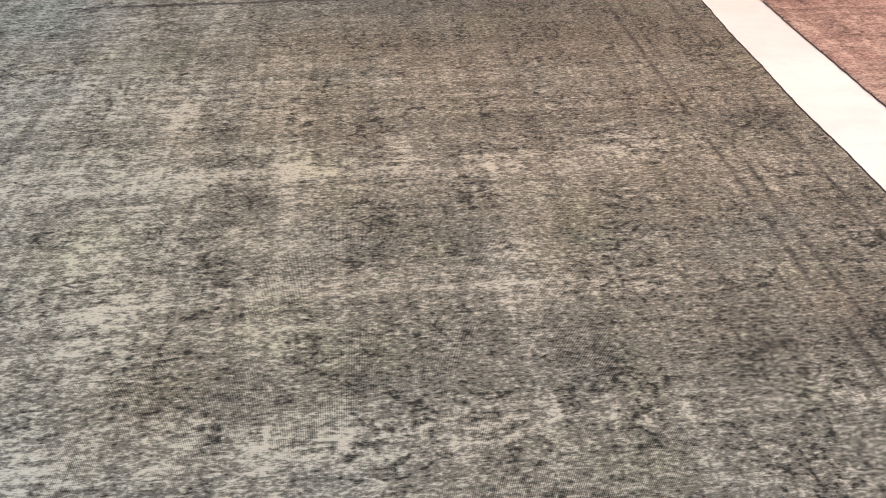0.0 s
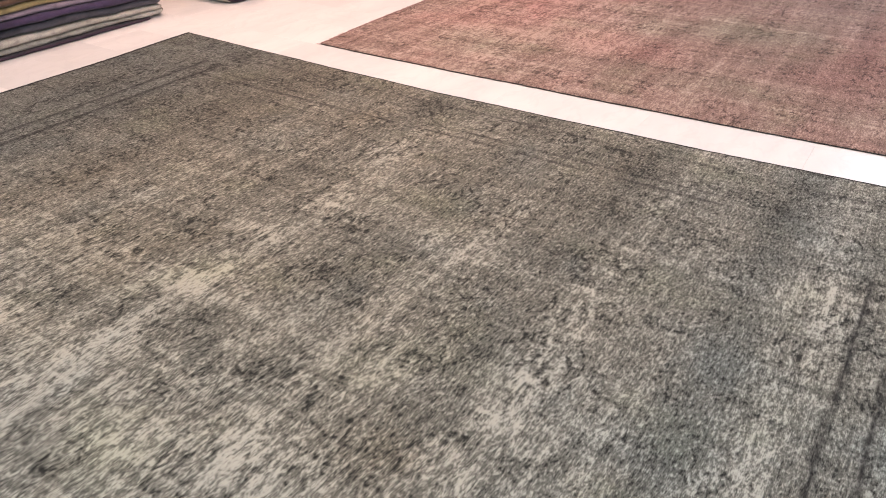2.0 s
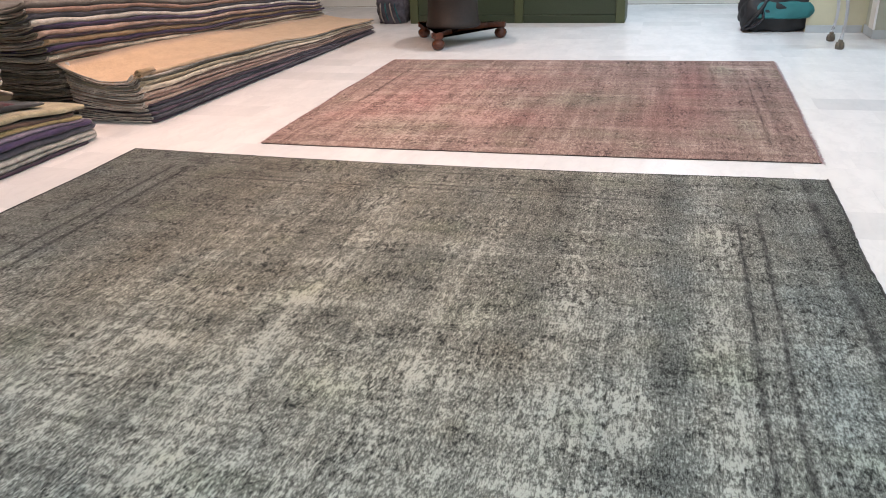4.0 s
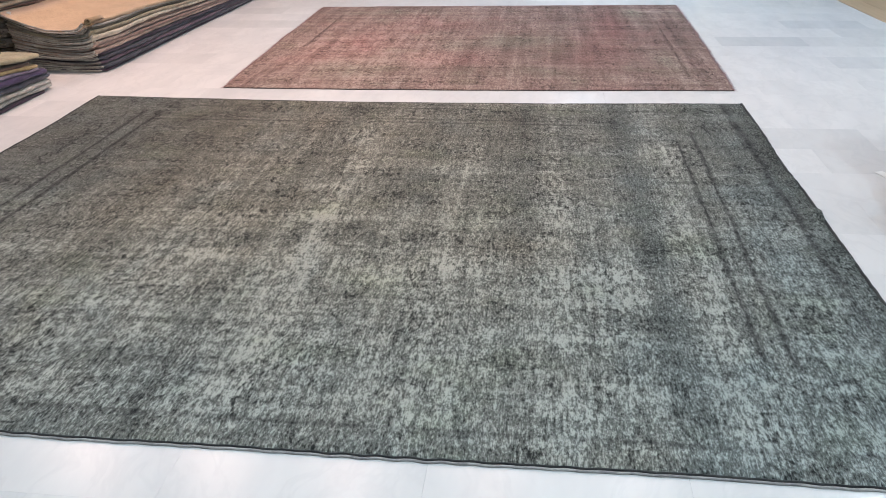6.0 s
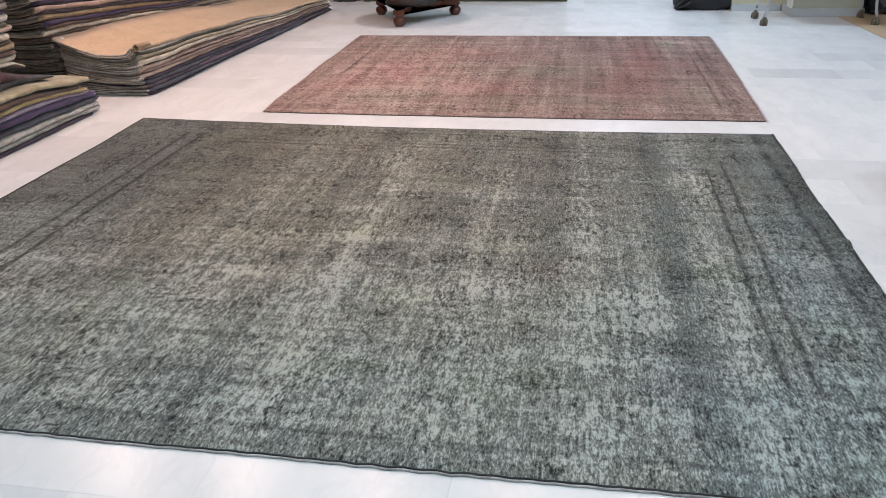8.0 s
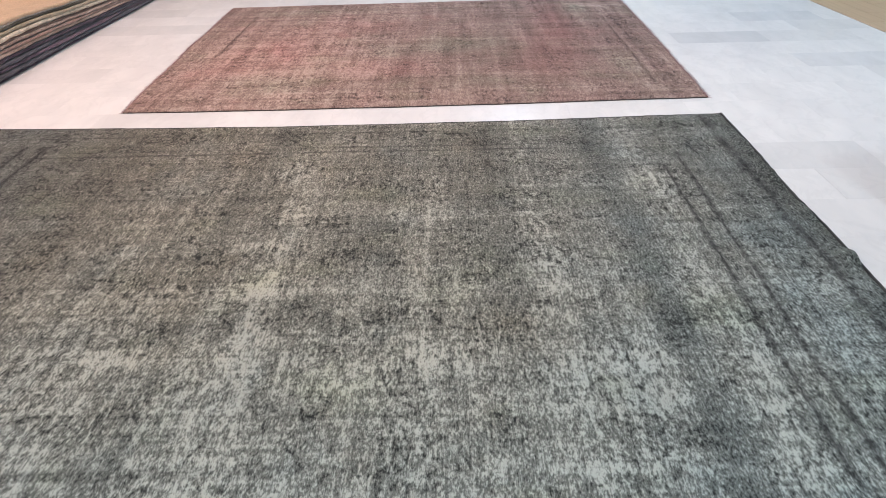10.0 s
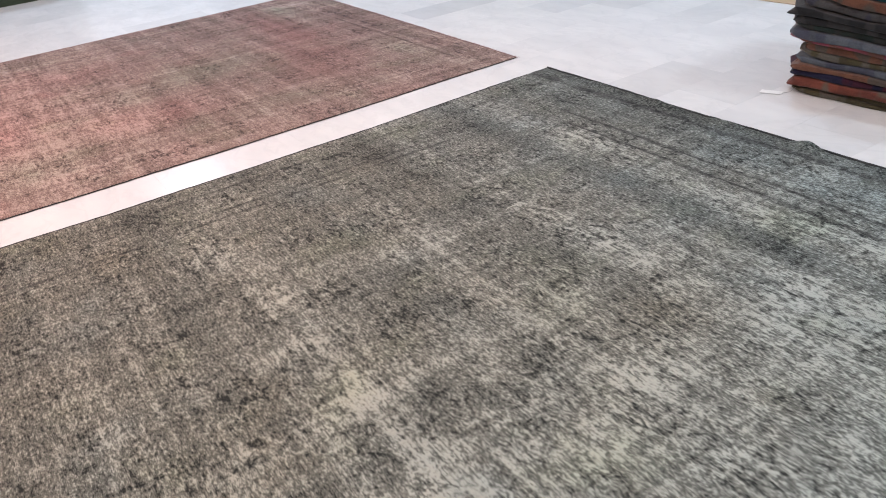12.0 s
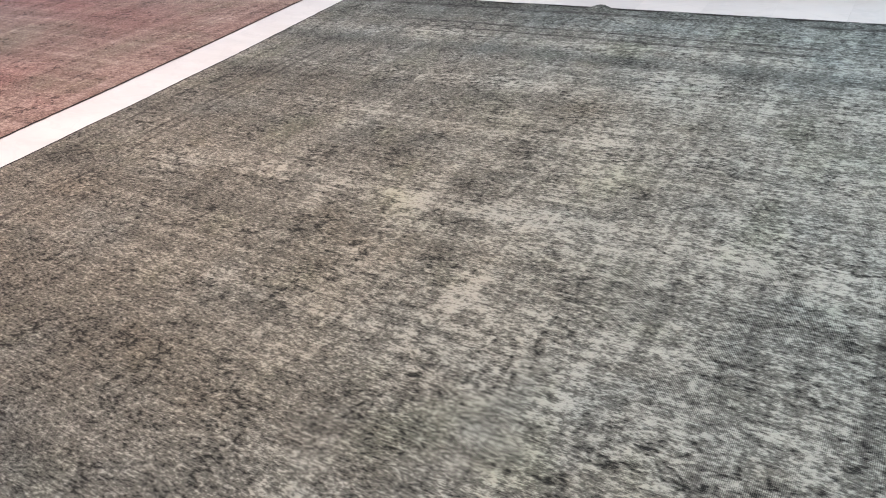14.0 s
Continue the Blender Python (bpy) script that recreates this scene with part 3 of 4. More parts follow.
green_rug, (gu, gv) = laid_rug("rug", [(-1.035, 0.262), (-1.06, 4.03), (1.9, 4.042), (1.9, 0.2375)], 0.01, GREEN_RUG, green_wear_and_light,
                               lambda u, v: np.clip(0.9 * np.clip((1.5 - v) / 1.2, 0, 1) * np.clip((1.6 - u) / 1.5, 0.3, 1) + 0.5 * np.clip((-0.2 - u) / 0.8, 0, 1) + 0.45 * np.clip((v - 3.0) / 0.6, 0, 1) + 0.35 * stripe(v, 0.92, 0.07) + 0.3 * ramp(v, 0.66, 0.5) + 0.3 * smooth_random(u, v, 3, 3, 24), 0, 1.2),
                               lambda u, v: np.clip(0.75 * np.clip((v - 1.0) / 1.0, 0, 1) * np.clip((3.6 - v) / 0.5, 0, 1) * np.clip((u + 0.6) / 0.8, 0, 1) + 0.3 * smooth_random(u, v, 3, 3, 25), 0, 1),
                               green_lines, green_swell, (0.0, -0.058, 0.006, -0.025), "large worn grey-green overdyed wool rug lying on marble")
cord("selvedge", gu[:, 0], gv[:, 0], GREEN_EDGE, green_rug, 0.006, 0.007)
cord("selvedge", gu[:, -1], gv[:, -1], GREEN_EDGE, green_rug, 0.005, 0.006)
cord("end_binding", gu[-1], gv[-1], GREEN_EDGE, green_rug, 0.0035, 0.005)
cord("end_binding", gu[0], gv[0], GREEN_EDGE, green_rug, 0.003, 0.0045)
cord("end_cord", gu[0] - 0.008, gv[0], COTTON, green_rug, 0.0034, 0.0035)["label"] = "thin pale cotton cord"

PALE_ROSE = [(3.15, 2.55, 1.1, 0.65, 0.54), (4.45, 1.8, 0.30, 1.2, 0.18), (2.35, 2.0, 0.15, 1.4, 0.16), (4.55, 0.40, 0.14, 0.12, 0.45), (2.95, 0.50, 0.16, 0.10, 0.22), (3.5, 3.15, 1.2, 0.16, 0.20),
             (3.75, 0.85, 0.8, 0.20, -0.16), (3.45, 1.40, 0.35, 0.30, -0.16), (4.30, 1.2, 0.20, 0.40, -0.18), (2.75, 1.05, 0.25, 0.15, -0.15)]
ROSE_RED = [(3.75, 0.83, 0.85, 0.17, 1.0), (3.45, 2.65, 0.6, 0.35, 0.7), (4.1, 2.2, 0.3, 0.4, 0.6), (3.0, 1.05, 0.5, 0.15, 0.6), (2.85, 2.0, 0.25, 0.35, 0.6), (3.1, 3.0, 0.4, 0.2, 0.5)]
ROSE_GREY = [(3.45, 1.45, 0.30, 0.30, 1.0), (2.62, 2.55, 0.20, 0.30, 0.6), (2.9, 0.52, 0.30, 0.10, 0.9), (4.45, 0.60, 0.20, 0.12, 0.9), (2.55, 1.5, 0.15, 0.7, 0.6), (3.4, 1.8, 0.2, 0.2, 0.6), (4.6, 2.6, 0.15, 0.5, 0.5)]


def pink_worn(u, v):
    waver = 0.006 * smooth_random(u, v, 3, 3, 55)
    threads = 0.42 * stripe(u + waver, 3.58, 0.012) * ramp(v, 0.8, 1.1) * ramp(v, 2.9, 2.6) + 0.28 * stripe(v + waver, 1.53, 0.014) + 0.22 * stripe(u + waver, 2.95, 0.012) * ramp(v, 1.6, 1.2) + 0.22 * stripe(u + waver, 2.40, 0.014)
    bars = 0.12 * stripe(v, 2.05, 0.05) + 0.12 * stripe(v, 1.1, 0.03) - 0.12 * stripe(v, 1.25, 0.05) - 0.12 * stripe(v, 0.72, 0.05) - 0.10 * stripe(v, 1.85, 0.06) + 0.10 * stripe(v, 2.45, 0.04)
    return 0.9 * bumps(u, v, PALE_ROSE) + threads + bars + 0.10 * smooth_random(u, v, 1, 5, 51)


def pink_lines(u, v):
    broken = np.clip(0.75 + 0.9 * smooth_random(u, v, 6, 6, 54), 0, 1)
    sides = (0.9 * stripe(v, 0.43, 0.008) + 0.8 * stripe(v, 0.36, 0.009)) * (u > 2.45) * (u < 4.5) + 1.0 * stripe(v, 3.12, 0.007) * (u > 3.25) * (u < 4.45)
    return np.clip(sides + 0.45 * stripe(u, 2.42, 0.008) * (v > 0.4) * (v < 3) + 0.5 * stripe(u, 4.72, 0.010) * (v > 0.4) * (v < 2.6), 0, 1) * broken


pink_rug, (pu, pv) = laid_rug("rug", [(2.174, 0.221), (2.115, 3.33), (4.845, 3.405), (4.92, 0.169)], 0.012, PINK_RUG, pink_worn,
                              lambda u, v: np.clip(bumps(u, v, ROSE_GREY) + 0.25 * smooth_random(u, v, 3, 3, 52), 0, 1),
                              lambda u, v: np.clip(bumps(u, v, ROSE_RED) + 0.25 * smooth_random(u, v, 3, 3, 53), 0, 1.25),
                              pink_lines, lambda u, v: 0 * u, (-0.02, 0.0, -0.008, 0.012), "faded rose-pink overdyed wool rug lying on marble")
cord("selvedge", pu[:, 0], pv[:, 0], ROSE_EDGE, pink_rug, 0.004, 0.005)
cord("selvedge", pu[:, -1], pv[:, -1], ROSE_EDGE, pink_rug, 0.004, 0.005)
cord("end_binding", pu[0], pv[0], GREEN_EDGE, pink_rug, 0.0022, 0.0035)["label"] = "dark bound end"
cord("end_binding", pu[-1], pv[-1], ROSE_EDGE, pink_rug, 0.004, 0.005)


def fringe(name, u, v, way, material, parent, seed):
    """Short worn threads along one side of a rug."""
    rng, bm = random.Random(seed), bmesh.new()
    for x, y in zip(u, v):
        for _ in range(3):
            a, b, long = rng.uniform(-0.006, 0.006), rng.uniform(-0.008, 0.008), rng.uniform(0.008, 0.026)
            p, q, w = Vector((x + a, y, 0.003)), Vector((x + a + b, y + way * long, 0.0015)), Vector((0.0012, 0, 0))
            bm.faces.new([bm.verts.new(c) for c in (p - w, p + w, q + w, q - w)])
            bm.faces.new([bm.verts.new(c) for c in (p - w + Vector((0, 0, 0.002)), q - w + Vector((0, 0, 0.001)), q + w + Vector((0, 0, 0.001)), p + w + Vector((0, 0, 0.002)))])
    return part(name, bm, material, parent, "short worn pinkish threads")


fringe("fringe", pu[:, 0], pv[:, 0], -1, LILAC, pink_rug, 61)
fringe("fringe", pu[:, -1], pv[:, -1], 1, LILAC, pink_rug, 62)


# ---- stacks of folded rugs ----
def folded_rug(m, length, depth, z_low, z_high, material, rng, shift, edge, label, group, limp, nose):
    """A carpet folded once, fold to the front (local y 0), lying in a stack. z_low, z_high: heights along local x and y of its under and upper side.
    shift: how far the fold stands back; edge: cloth of the bound cut edge; limp: unevenness of the ends; nose: how round the fold is."""
    nx = max(24, int(length / 0.07))
    bm = bmesh.new()
    j1, j2, j3 = rng.uniform(0, 7), rng.uniform(0, 7), rng.uniform(0, 7)
    ripple, droop, apart = rng.uniform(0.004, 0.010), rng.uniform(-0.25, 0.25), rng.uniform(-0.016, 0.016)
    flat_back = [depth * k for k in (1.0, 0.85, 0.7, 0.5, 0.33, 0.2, 0.1)]
    square, bend = (0.8, 0.028) if nose > 1 else (0.5, 0.012)

    def place(x, y, k):
        """A point of the rug; k: 0 under side, 1 upper side."""
        low, high = z_low(x, y), z_high(x, y)
        thick, near = high - low, math.exp(-x / 0.06)
        fold = shift + ripple * math.sin(3.1 * x + j1) + 0.4 * ripple * math.sin(9 * x + j2) + 0.12 * thick * math.sin(31 * x + j3)
        push = near * limp * (0.007 * math.sin(9 * y + j3 + 5 * k) + 0.004 * math.sin(23 * y + j1 + 3 * k)) + near * apart * (2 * k - 1)
        rounded = bend - math.sqrt(max(0.0, bend ** 2 - max(0.0, bend - x) ** 2))
        return (x + push, y + fold * (1 - y / depth) + rounded * math.exp(-max(0, y) / 0.06), low + thick * k + droop * thick * near * math.sin(7 * y + j2) * limp)

    rings = []
    for i in range(nx + 1):
        x = (max(0, i - 1) / (nx - 1)) ** 2 * length
        tight = 0.86 if i in (0, nx) else 1.0
        out = -0.004 if i == 0 else 0.004 if i == nx else 0.0
        ring, r = [], (z_high(x, 0.1) - z_low(x, 0.1)) * 0.5

        def at(y, k):
            p = place(x, y, 0.5 + (k - 0.5) * tight)
            ring.append(bm.verts.new((p[0] + out, p[1], p[2])))

        for y in flat_back:
            at(y, 0.03)
        for a in range(9):
            w = math.pi * a / 8
            sy, sz = math.sin(w) ** square, math.copysign(abs(math.cos(w)) ** square, math.cos(w))
            at(r * nose * (0.75 - sy), 0.5 - 0.47 * sz)
        for y in flat_back[::-1]:
            at(y, 0.97)
        # the slit between the two layers
        for y in flat_back:
            at(y, 0.56)
        at(r * 0.8, 0.5)
        for y in flat_back[::-1]:
            at(y, 0.44)
        rings.append(ring)
    count = len(rings[0])
    for low, high in zip(rings, rings[1:]):
        for k in range(count):
            bm.faces.new((low[k], low[(k + 1) % count], high[(k + 1) % count], high[k]))
    for cap in (bm.faces.new(rings[0][::-1]), bm.faces.new(rings[-1])):
        for e in cap.edges:
            e.smooth = False
    bmesh.ops.recalc_face_normals(bm, faces=bm.faces)
    ob = part("folded_rug", bm, material, smooth=True)
    if edge:
        r = (z_high(0, 0.1) - z_low(0, 0.1)) * 0.5
        line = [(y, 0.27) for y in flat_back]
        line += [(r * nose * (0.70 - 0.85 * math.sin(math.pi * a / 6)), 0.5 - 0.23 * math.cos(math.pi * a / 6)) for a in range(7)]
        line += [(y, 0.73) for y in flat_back[::-1]]
        pts = [place(0, y, k) for y, k in line]
        pts = [(x - 0.009 - 0.003 * math.sin(40 * y + j1), y, z) for x, y, z in pts]
        part("bound_edge", tube(pts, [0.40 * r * (1 + 0.25 * math.sin(3 * k + j2)) for k in range(len(pts))], 6), edge, ob, "paler bound edge", True)
    ob.matrix_world = m
    return tagged(ob, label, "rug", group)


def rug_stack(m, layers, length, depth, base, top, seed, group, waves=0.01, where="stacked pile", edges=(), slack=0.012, limp=1.0, front=lambda h: 0.0, nose=2.0):
    """base, top: heights of the stack's foot and head along local x and y. layers from the floor up: colour, thickness share, how far the end stands back."""
    rng = random.Random(seed)
    shares = [k * rng.uniform(0.9, 1.1) for _, k, _ in layers]
    total, sums = sum(shares), [0.0]
    for k in shares:
        sums.append(sums[-1] + k / total)
    phase = rng.uniform(0, 6)

    def level(k):
        own = random.Random(seed * 100 + k)
        a, b = own.uniform(0, 6), own.uniform(0, 6)

        def height(x, y):
            low, high = base(x, y), top(x, y)
            wave = waves * sums[k] * (math.sin(2.6 * x + phase) + 0.6 * math.sin(5.3 * x + 2 * phase + 2 * k / len(layers)))
            loose = 0.06 * (high - low) / len(layers) * limp * (math.sin(7.3 * x + a) + math.sin(17 * x + b) + 0.6 * math.sin(13 * y + a)) * (0 < k < len(layers))
            return low + (high - low) * sums[k] + wave + loose
        return height

    made = []
    for k, (colour, _, tip) in enumerate(layers):
        tip += rng.uniform(-0.6, 0.6) * slack
        words = colour.replace("_", " ").replace("kilim ", "")
        kind = "flat-woven kilim" if "kilim" in colour else "wool rug"
        made.append(folded_rug(m @ pose(tip, 0, 0), length * rng.uniform(0.97, 1.0) - tip, depth, level(k), level(k + 1), CLOTHS[colour], rng, front(sums[k]) + rng.uniform(-1, 1) * slack,
                               CLOTHS[edges[k % len(edges)]] if edges else None, f"folded {words} {kind} lying in a {where}", group, limp, nose))
    return made


flat = lambda x, y: 0.001
# long low stack beside the pink rug, peach rug on top with its corner curled up
LONG_STACK = [("plum", 0.8, 0.0), ("slate", 1.0, 0.0), ("mauve", 0.9, -0.01), ("slate", 1.0, 0.0), ("plum", 0.9, -0.01), ("blush", 1.0, -0.02), ("rose", 0.9, -0.02), ("blush", 1.0, -0.03), ("brown", 0.6, -0.03), ("cream", 1.1, -0.04),
              ("khaki", 1.1, -0.05), ("olive", 0.6, -0.05), ("ash", 0.6, -0.06), ("peach", 1.0, -0.085)]
long_stack = rug_stack(pose(2.475, 4.30, 0, 0, 0, -1.3), LONG_STACK, 4.05, 0.62, flat,
          lambda x, y: (0.315 + 0.055 * math.exp(-max(0, y) / 0.045 - x / 2.0) + 0.10 * max(0, (y - 0.25) / 0.35) ** 1.6) * (1 - 0.55 * min(1, x / 4.0) ** 1.3), 11,
          "folded rugs of the long stack", 0.010, "low stack beside the wall", ("pale", "ash", "stone", "ash"), 0.008, 1.0, lambda h: 0.01 * h)
# its corner, rolled up
bm, turns, rows = bmesh.new(), 22, []
for x in (0.0, 0.03, 0.07, 0.12):
    row = []
    for side in (0.0, 0.006):
        for a in range(turns + 1):
            w, r = -1.4 + 6.6 * a / turns, (0.024 - 0.010 * a / turns) * (1 - 2.5 * x) - side
            row.append(bm.verts.new((x + 0.002 * math.sin(3 * w), r * math.sin(w), 0.026 - r * math.cos(w))))
    rows.append(row)
wide = turns + 1
for p, q in zip(rows, rows[1:]):
    for a in range(turns):
        bm.faces.new((p[a], q[a], q[a + 1], p[a + 1])), bm.faces.new((p[wide + a], p[wide + a + 1], q[wide + a + 1], q[wide + a]))
for row in (rows[0], rows[-1]):
    for a in range(turns):
        bm.faces.new((row[a], row[a + 1], row[wide + a + 1], row[wide + a]))
bmesh.ops.recalc_face_normals(bm, faces=bm.faces)
curl = part("rolled_corner", bm, CLOTHS["sand"], long_stack[-1], "corner of the rug rolled up, dark underside", True)
curl.matrix_basis = pose(-0.004, 0.004, 0.318) @ Matrix.Scale(1.35, 4)
# taller stack behind it
TALL_STACK = [("olive", 1.0, 0.04), ("grey", 1.0, 0.03), ("olive", 1.0, 0.05), ("green", 1.3, 0.10), ("olive", 1.0, 0.02), ("grey", 1.0, 0.0), ("olive", 1.0, 0.0), ("stone", 0.9, -0.02), ("grey", 1.0, -0.02), ("olive", 0.8, -0.03), ("khaki", 0.9, -0.05),
              ("brown", 0.6, -0.06), ("cream", 1.2, -0.09), ("brown", 0.5, -0.08), ("purple", 1.0, -0.11), ("sand", 1.1, -0.13), ("plum", 0.6, -0.13), ("blush", 1.1, -0.16), ("purple", 1.0, -0.17), ("pale", 1.0, -0.19), ("slate", 1.0, -0.20), ("rose", 1.0, -0.2), ("grey", 1.0, -0.2)]
rug_stack(pose(2.47, 4.955, 0, 0, 0, -1.3), TALL_STACK, 4.1, 0.6, flat,
          lambda x, y: (0.76 + 0.06 * (abs(y - 0.30) / 0.3) ** 2) * (1 - 0.45 * min(1, x / 4.0)), 12, "folded rugs of the tall stack", 0.014, "tall stack against the wall", ("stone", "grey", "olive"), 0.014, 1.3, lambda h: -0.05 * h)
# stack nearer the door, its fold to the aisle, running the other way
FLIP = Matrix.Diagonal((-1, 1, 1, 1))


def flipped(obs):
    for ob in obs:
        for o in (ob, *ob.children):
            o.data.transform(FLIP), o.data.flip_normals()
        ob.matrix_world = pose(2.085, 4.47, 0) @ pose(*(ob.matrix_world.translation - Vector((2.085, 4.47, 0))) * Vector((-1, 1, 1)))


NEAR_STACK = [("plum", 0.55, 0.10), ("ash", 0.9, 0.0), ("ash", 0.9, 0.02), ("slate", 1.1, 0.01), ("purple", 1.2, 0.05), ("lilac", 0.8, 0.09), ("gold", 1.0, 0.10), ("brown", 0.8, 0.16), ("straw", 1.0, 0.07)]
flipped(rug_stack(pose(2.085, 4.45, 0), NEAR_STACK, 3.4, 0.6, flat, lambda x, y: 0.235 + 0.065 * min(1, x / 0.5), 13, "folded rugs of the near stack", 0.006, "low stack beside the wall", ("ash", "stone"), 0.010, 1.2))
flipped(rug_stack(pose(2.085, 4.55, 0), [("charcoal", 0.8, 0.28), ("maroon", 1.2, 0.46)], 3.1, 0.5, lambda x, y: 0.284 + 0.026 * min(1, x / 0.35),
                  lambda x, y: 0.335 + 0.075 * min(1, x / 0.2), 14, "folded rugs of the near stack", 0.006, "low stack beside the wall"))
flipped(rug_stack(pose(2.085, 4.60, 0), [("cream", 1.0, 0.42)], 2.9, 0.5, lambda x, y: 0.365 + 0.045 * min(1, x / 0.10), lambda x, y: 0.395 + 0.045 * min(1, x / 0.12), 17,
                  "folded rugs of the near stack", 0.004, "slumped stack", ("ash",), 0.01, 0.8))
UPPER_STACK = [("cream", 1.0, 0.02), ("brown", 0.5, 0.03), ("sand", 1.0, 0.0), ("brown", 0.6, 0.02), ("cream", 1.0, 0.03), ("blush", 1.0, 0.0), ("olive", 0.6, 0.02), ("ash", 1.0, 0.0), ("purple", 0.7, 0.01), ("stone", 1.0, 0.0), ("olive", 0.8, 0.0), ("cream", 1.0, 0.02), ("grey", 1.0, 0.0)]
flipped(rug_stack(pose(2.55, 4.60, 0), UPPER_STACK, 2.45, 0.5, lambda x, y: 0.432, lambda x, y: 0.86, 15, "folded rugs of the near stack", 0.006, "stack beside the wall", ("ash", "stone"), 0.010))
# stack of kilims by the window side
KILIMS = [("kilim_olive", 0.6, 0.04), ("kilim_olive", 0.5, 0.03), ("kilim_red", 1.1, 0.02), ("kilim_navy", 0.7, 0.01), ("kilim_rust", 0.6, 0.03), ("kilim_blue", 0.9, 0.03), ("kilim_olive", 0.7, 0.045), ("kilim_rust", 0.9, 0.07), ("kilim_pink", 0.5, 0.01),
          ("kilim_blue", 1.0, 0.0), ("kilim_moss", 0.8, 0.01), ("kilim_black", 0.8, 0.0), ("kilim_black", 0.8, -0.015), ("kilim_grey", 0.9, 0.03), ("kilim_rust", 1.0, 0.08), ("kilim_teal", 1.0, 0.09), ("kilim_blue", 0.8, 0.11), ("kilim_black", 0.5, 0.13), ("kilim_olive", 0.9, 0.08)]
kilims = rug_stack(pose(0, 0, 0), KILIMS, 1.7, 0.62, flat, lambda x, y: 0.545 + 0.02 * math.sin(5 * x + 2), 16, "folded kilims by the window", 0.012, "tall stack on the marble", (), 0.010, 1.6, lambda h: 0.0, 0.7)
for ob in kilims:
    # folded a little askew
    for v in ob.data.vertices:
        v.co.x -= 0.42 * min(0.12, max(0.0, v.co.y)) * math.exp(-v.co.x / 0.4)
    ob.data.transform(Matrix.Diagonal((-1, -1, 1, 1)))
    ob.matrix_world = pose(0.84, -0.20, 0, 0, 0, 4.2) @ pose(-ob.matrix_world.translation.x, 0, 0)
tag = empty("price_tag", pose(0.88, -0.15, 0.002, 0, 0, 20), "small white paper price tag on the floor", "tag")
part("card", boxed(-0.045, 0.045, -0.02, 0.02, 0, 0.0015, bevel=0.0005), PAPER, tag)
part("string", tube([(-0.045, 0, 0.001), (-0.07, -0.01, 0.006), (-0.09, -0.035, 0.02)], [0.001] * 3, 6), COTTON, tag)
for x, y, z, turn in ((2.455, 4.90, 0.30, 75), (2.44, 4.885, 0.39, 100), (2.43, 4.94, 0.45, 60), (2.452, 4.335, 0.20, 95)):
    tag = empty("price_tag", pose(x, y, z, 0, 90, turn - 90), "small white paper tag hanging from a folded rug", "tag", "tags on the stacks")
    part("card", boxed(-0.02, 0.02, -0.014, 0.014, 0, 0.0015, bevel=0.0005), PAPER, tag)
    part("string", tube([(-0.02, 0, 0.001), (-0.03, 0.003, -0.006), (-0.034, 0.006, -0.03)], [0.0012] * 3, 6), COTTON, tag)
# rolled rug on the floor between the stacks
roll = lathe([(0.02, 0.0), (0.075, 0.0), (0.085, 0.02), (0.085, 1.2), (0.075, 1.22), (0.02, 1.22)], 20)
roll = part("rolled_rug", roll, CLOTHS["green"], smooth=True)
roll.matrix_world = pose(2.35, 5.30, 0.087, 0, -90, 0)
tagged(roll, "rolled dark green rug lying between two stacks", "rug")


# ---- pedestal table ----
table = empty("pedestal_table", pose(5.86, 3.115, 0), "round dark mahogany pedestal table on three ball feet", "table")
FEET = [(-0.465, 0.03), (0.30, 0.405), (0.305, -0.425)]
for fx, fy in FEET:
    ob = part("ball_foot", lathe([(0.022, 0.0), (0.045, 0.008), (0.062, 0.035), (0.066, 0.055), (0.058, 0.08), (0.036, 0.098), (0.048, 0.108), (0.048, 0.118)]), MAHOGANY, table, smooth=True)
    ob.matrix_basis = pose(fx, fy, 0)
bm = bmesh.new()
outline = []
for k in range(3):
    p, q = Vector(FEET[k]), Vector(FEET[(k + 1) % 3])
    out = p.normalized()
    side = Vector((-out.y, out.x))
    outline += [p * 1.0 - side * 0.06 + out * 0.02, p + out * 0.065, p + side * 0.06 + out * 0.02]
    mid = (p + q) / 2
    for w in (0.2, 0.35, 0.5, 0.65, 0.8):
        edge = p.lerp(q, w)
        outline.append(edge * (1 - 0.62 * math.sin(math.pi * w)))
low, high = ([bm.verts.new((p.x, p.y, z)) for p in outline] for z in (0.115, 0.165))
bm.faces.new(low[::-1]), bm.faces.new(high)
for k in range(len(outline)):
    bm.faces.new((low[k], low[(k + 1) % len(outline)], high[(k + 1) % len(outline)], high[k]))
bmesh.ops.recalc_face_normals(bm, faces=bm.faces)
part("platform", bm, MAHOGANY, table, "three-cornered mahogany platform with hollow sides")
part("column", lathe([(0.27, 0.166), (0.28, 0.19), (0.26, 0.22), (0.25, 0.40), (0.25, 0.60), (0.22, 0.66), (0.24, 0.709)]), EBONY, table, "broad dark drum-shaped column", True)
part("tabletop", lathe([(0.42, 0.71), (0.465, 0.715), (0.48, 0.73), (0.475, 0.748), (0.45, 0.755)], 48), MAHOGANY, table, smooth=True)

